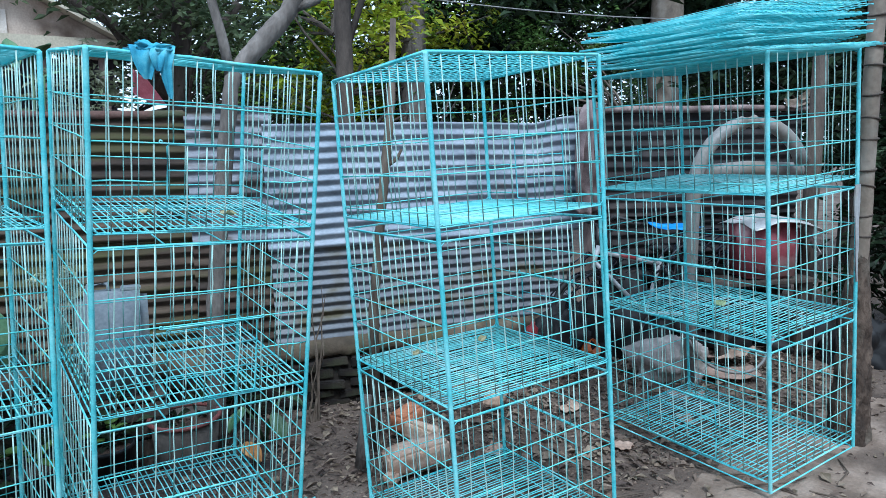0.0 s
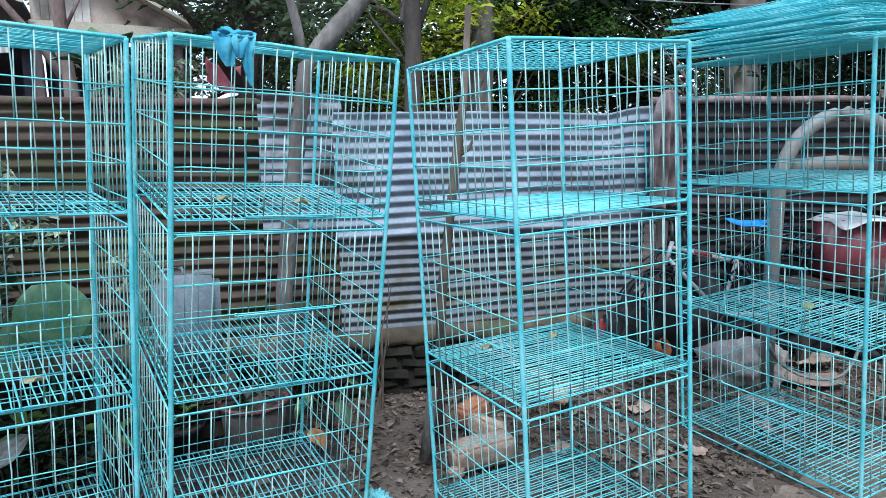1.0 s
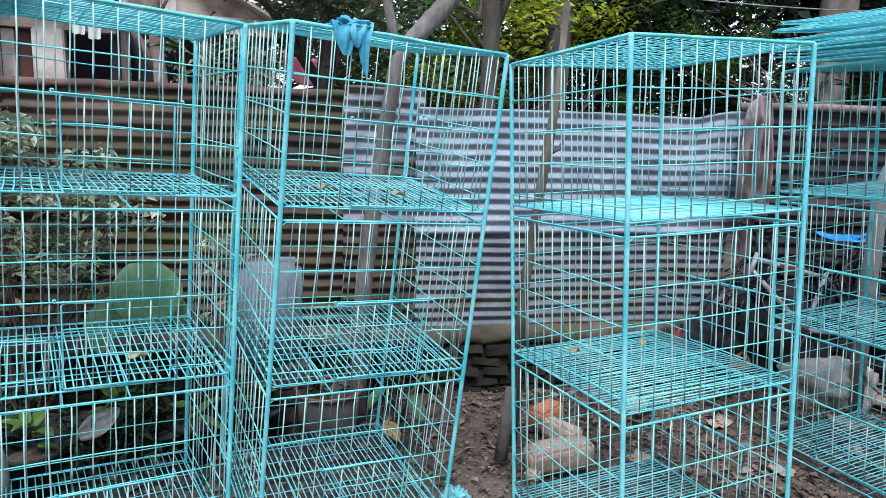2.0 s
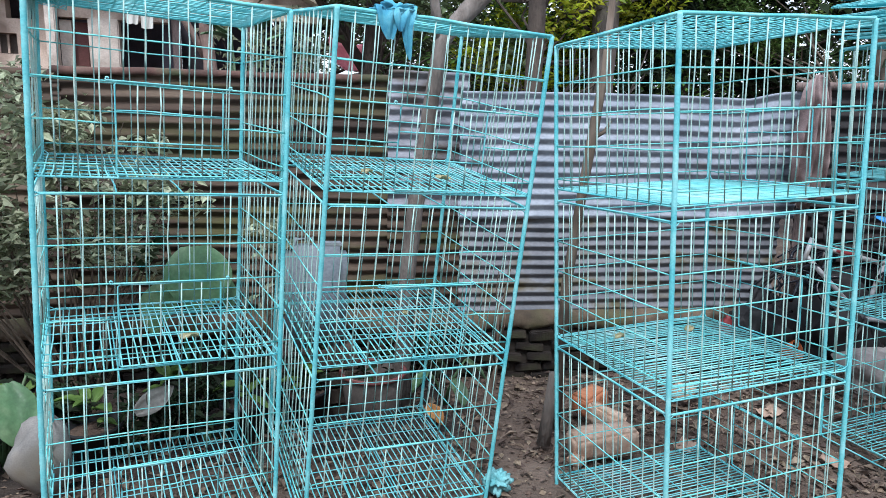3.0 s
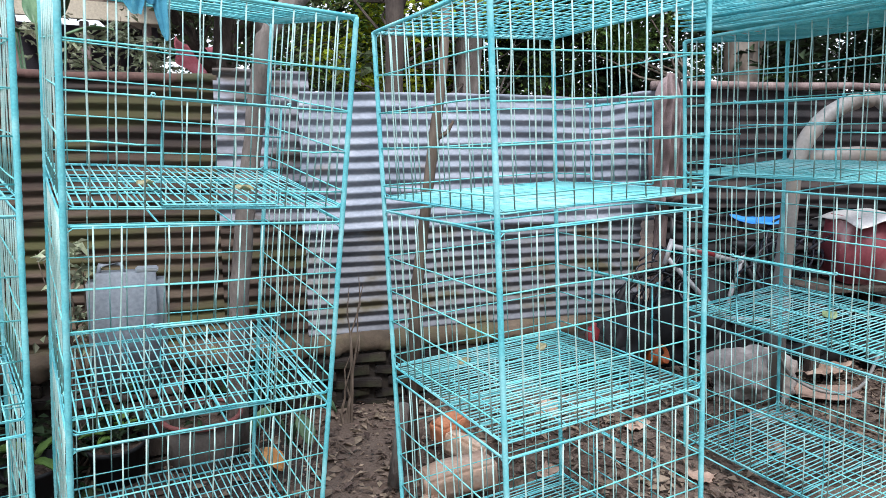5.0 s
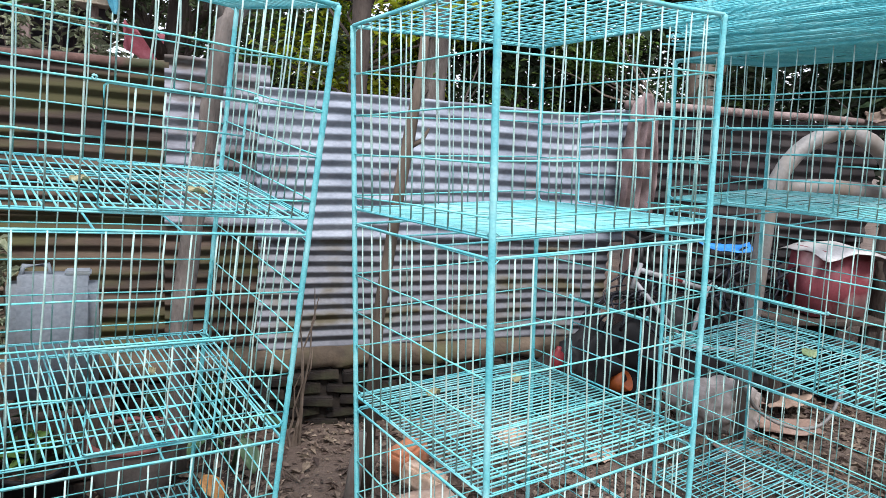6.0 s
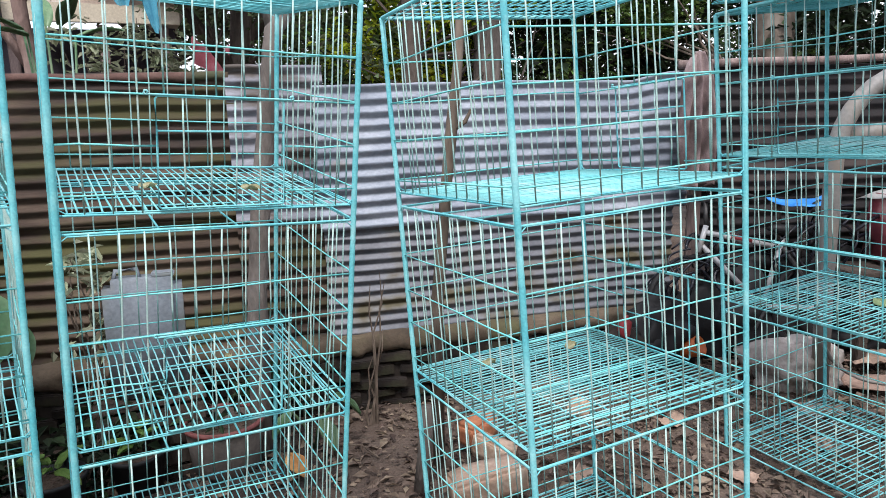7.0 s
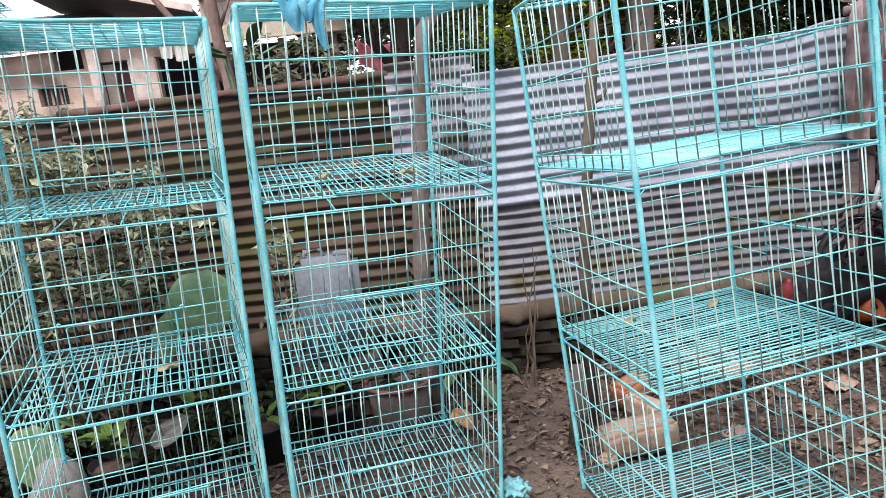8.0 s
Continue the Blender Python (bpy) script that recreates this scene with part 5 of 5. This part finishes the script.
cable_tangle(4.18, 2.98, 0.52, "tangled loops of black cable heaped on the junk", 51)
cable_tangle(3.62, 3.30, 0.42, "tangled loops of black cable heaped on the junk", 52)
single("blue_tray", flake(0.34, 0.16, 15, 0.03), blue_plastic, pose(4.12, 3.16, 0.90, 8, 0, -25), "shallow bright blue plastic tray resting on the junk", "tray", smooth=True)
stand = thing("tray_stand", pose(4.12, 3.20, 0.0, 0, 0, -25), "dark crooked stick stand under the blue tray", "stand")
for x in (-0.1, 0.1):
    part("leg", Shape().tube([(x, 0, -0.05), (x * 0.6, 0.02, 0.5), (x * 0.9, 0, 0.90)], 0.014, 7), bark_dark, stand, smooth=True)
single("orange_cup", lathe([(0.0, 0), (0.05, 0), (0.062, 0.12), (0.058, 0.12), (0.045, 0.01), (0, 0.01)], 20), orange_paint, pose(3.37, 3.31, 0.06, 62, 0, 20), "orange plastic cup lying among the junk", "cup", smooth=True)
single("red_bottle", lathe([(0.0, 0), (0.036, 0), (0.04, 0.02), (0.04, 0.09), (0.015, 0.11), (0.015, 0.13), (0, 0.13)], 20), red_paint, pose(2.95, 3.36, 0.21, 10, 0, 0), "small red plastic bottle on the footing's edge", "bottle", smooth=True)
single("stone", rock((0.18, 0.13, 0.16), 14, 0.4), brick_m, pose(2.95, 3.40, 0.08), "dark mossy stone at the fence", "stone", smooth=True)
hose = Shape().tube([(3.55 + 0.0 + 0.55 * u, 2.55 - 0.25 * u + 0.05 * math.sin(7 * u), 0.30 - 0.22 * math.sin(math.pi * u)) for u in [i / 16 for i in range(17)]], 0.010, 7)
single("hose", hose, pipe_m, pose(0, 0, 0), "loose grey hose hanging in the junk corner", "hose", smooth=True)

# post and tattered sack where the fences meet
single("wooden_post", bevelled_box((0.085, 0.035, 1.66), 0.006, 0.006, 2, 0.012, 5), wood_red, pose(3.63, 3.53, -0.05, 0, 0, -14), "weathered reddish board upright where two fences meet", "post", smooth=True)
sack = Shape()
nu, nv = 44, 40
for layer in (0, 1):
    for i in range(nv + 1):
        v = i / nv
        half = 0.055 + 0.085 * min(1, v * 2.6) ** 0.7 + 0.018 * noise.noise(Vector((v * 4, 1.3, 0)))
        for j in range(nu + 1):
            u = 2 * j / nu - 1
            fold = 0.042 * math.sin(11.5 * u + 2.5 * v + 1.5 * noise.noise(Vector((u * 2, v * 3, 1)))) * min(1, 0.3 + v) + 0.026 * noise.noise(Vector((u * 2.6, v * 2.2, 5))) + 0.008 * noise.noise(Vector((u * 9, v * 9, 8)))
            hem = 0.085 * noise.noise(Vector((u * 2.3, 4, 7))) * max(0, v - 0.5) * 2
            z = 1.825 - 0.80 * v - 0.045 * u * u * (1 - v) + hem
            sack.v.append((0.82 * u * half + 0.02 * noise.noise(Vector((0.4, v * 3, 2))), -0.075 - 0.055 * (1 - u * u) * min(1, v * 5) + fold + 0.006 * layer, z))
c, m = nu + 1, (nu + 1) * (nv + 1)
for i in range(nv):
    for j in range(nu):
        a = i * c + j
        sack.f.append((a + c, a + c + 1, a + 1, a))
        sack.f.append((m + a, m + a + 1, m + a + c + 1, m + a + c))
rim = [j for j in range(nu)] + [i * c + nu for i in range(nv)] + [nv * c + j for j in range(nu, 0, -1)] + [i * c for i in range(nv, 0, -1)]
for a, b in zip(rim, rim[1:] + rim[:1]):
    sack.f.append((a, b, m + b, m + a))
single("old_sack", sack, sack_m, pose(3.585, 3.53, 0, 0, 0, -14), "tattered mauve-brown sack hung over the fence's corner", "sack", smooth=True)

# ---- cloths ----
def strip(rows, seed, thick=0.004):
    """A creased hanging cloth: rows of (x, y, z, half width) down its length."""
    s = Shape()
    n = 14
    for side in (0, 1):
        for k, (x, y, z, half) in enumerate(rows):
            for i in range(n + 1):
                u = 2 * i / n - 1
                fold = 0.45 * half * math.sin(u * 5.5 + 0.7 * k + seed)
                s.v.append((x + u * half, y + fold * 0.6 - thick * side, z + 0.25 * half * noise.noise(Vector((u * 2, k * 0.5, seed)))))
    c, m = n + 1, len(rows) * (n + 1)
    for k in range(len(rows) - 1):
        for i in range(n):
            a = k * c + i
            s.f += [(m + a, m + a + c, m + a + c + 1, m + a + 1), (a + 1, a + c + 1, a + c, a)]
    return s


rag = rock((0.070, 0.040, 0.024), 6, 0.8, 4, 2.8)
rag.v = [(x, y + 0.018, z + 0.012 + 0.10 * max(0, x)) for x, y, z in rag.v]
rag2 = strip([(-0.030, 0.045, 0.012, 0.042), (-0.036, 0.0, 0.020, 0.048), (-0.038, -0.016, 0.0, 0.046), (-0.034, -0.022, -0.035, 0.040), (-0.030, -0.022, -0.070, 0.028), (-0.022, -0.020, -0.098, 0.014)], 2)
rag3 = strip([(0.045, 0.04, 0.030, 0.030), (0.048, 0.0, 0.032, 0.034), (0.044, -0.020, 0.0, 0.028), (0.040, -0.024, -0.05, 0.022), (0.050, -0.026, -0.10, 0.017), (0.060, -0.026, -0.145, 0.011), (0.064, -0.026, -0.165, 0.004)], 4)
rag4 = strip([(0.010, 0.02, 0.020, 0.030), (0.012, -0.014, 0.018, 0.034), (0.014, -0.028, -0.01, 0.030), (0.016, -0.030, -0.045, 0.020), (0.018, -0.028, -0.065, 0.010)], 6)
rag.add(rag2.v, rag2.f).add(rag3.v, rag3.f).add(rag4.v, rag4.f)
single("blue_rag", rag, cloth_blue, cage_b @ pose(0.180, 0.0, TOP + 0.004) @ Matrix.Scale(0.80, 4), "crumpled blue cloth draped over a cage's top rod", "cloth", smooth=True)
single("pink_cloth", flake(0.46, 0.34, 21, 0.16), cloth_pink, pose(1.40, 8.1, 2.13, 62, 8, 14), "pink cloth hanging beyond the fence", "cloth", smooth=True)

for k, (x, dz) in enumerate([(-0.835, 0.0), (-0.69, 0.04)]):
    single("hung_sheet", strip([(0, 0.0, 0.0, 0.062), (0, -0.01, -0.07, 0.066), (0.004, 0.0, -0.16, 0.064), (0.0, -0.01, -0.27 - dz, 0.058)], 3 + k), white_cloth, pose(x, 8.2, 2.67), "white cloth hung under the eave to dry", "cloth", "drying cloths", smooth=True)
tagged(part("clothes_line", Shape().tube([(-1.66, 8.24, 2.70), (-0.8, 8.2, 2.668), (-0.40, 8.4, 2.70)], 0.004, 5), wire_m), "thin line strung under the eave", "clothes line")
single("plastic_strip", strip([(0, 0, 0.0, 0.014), (0.004, 0.004, -0.08, 0.018), (-0.004, 0.0, -0.17, 0.012), (0.003, 0.003, -0.26, 0.016), (-0.006, 0.0, -0.36, 0.012), (0.0, 0.0, -0.44, 0.006)], 7), white_paint, cage_d @ pose(0.622, -0.012, 1.25), "torn white plastic strip hanging on a cage's post", "plastic strip", smooth=True)

# ---- leaves lying on the cage floors ----
def fallen_leaf(m, x, y, tier, size, mat, turn, label, lift=0.006):
    return single("fallen_leaf", big_leaf(size, size * 0.55, size * 0.1, 0.25), mat, m @ pose(x, y, SHELF[tier] + lift, 0, -4, turn), label, "leaf", "leaves on the cage floors", smooth=True)


fallen_leaf(cage_b, 0.22, 0.35, 0, 0.055, leaf_tan, 20, "small tan leaf on a cage's wire floor")
fallen_leaf(cage_b, 0.50, 0.30, 0, 0.06, leaf_tan, -30, "small yellowed leaf on a cage's wire floor")
fallen_leaf(cage_b, 0.48, 0.42, 1, 0.04, leaf_tan, 70, "small tan leaf on a cage's wire floor")
fallen_leaf(cage_a, -0.30, 0.25, 1, 0.07, leaf_tan, 15, "small tan leaf on a cage's wire floor")
fallen_leaf(cage_c, 0.52, 0.58, 1, 0.07, leaf_tan, 30, "small olive leaf on a cage's wire floor")
fallen_leaf(cage_c, 0.20, 0.62, 1, 0.06, leaf_tan, 10, "small olive leaf on a cage's wire floor")
fallen_leaf(cage_c, 0.18, 0.36, 2, 0.09, leaf_yellow, 5, "yellow leaf on a cage's wire floor")
fallen_leaf(cage_d, 0.32, 0.47, 1, 0.10, leaf_pale, 40, "pale green leaf on a cage's wire floor")
single("orange_leaf", big_leaf(0.13, 0.10, 0.03, 0.3), leaf_orange, pose(0.955, 3.24, 0.02, 20, 35, -30), "large orange dry leaf lying behind a cage", "leaf", smooth=True)

# ---- overhead cable ----
cab = Shape().tube([(0.6 + 9 * u, 6.0 - 1.2 * u, 3.1 - 0.25 * math.sin(math.pi * u)) for u in [i / 24 for i in range(25)]], 0.006, 5)
tagged(part("cable", cab, wire_m), "thin slack cable strung before the trees", "cable")

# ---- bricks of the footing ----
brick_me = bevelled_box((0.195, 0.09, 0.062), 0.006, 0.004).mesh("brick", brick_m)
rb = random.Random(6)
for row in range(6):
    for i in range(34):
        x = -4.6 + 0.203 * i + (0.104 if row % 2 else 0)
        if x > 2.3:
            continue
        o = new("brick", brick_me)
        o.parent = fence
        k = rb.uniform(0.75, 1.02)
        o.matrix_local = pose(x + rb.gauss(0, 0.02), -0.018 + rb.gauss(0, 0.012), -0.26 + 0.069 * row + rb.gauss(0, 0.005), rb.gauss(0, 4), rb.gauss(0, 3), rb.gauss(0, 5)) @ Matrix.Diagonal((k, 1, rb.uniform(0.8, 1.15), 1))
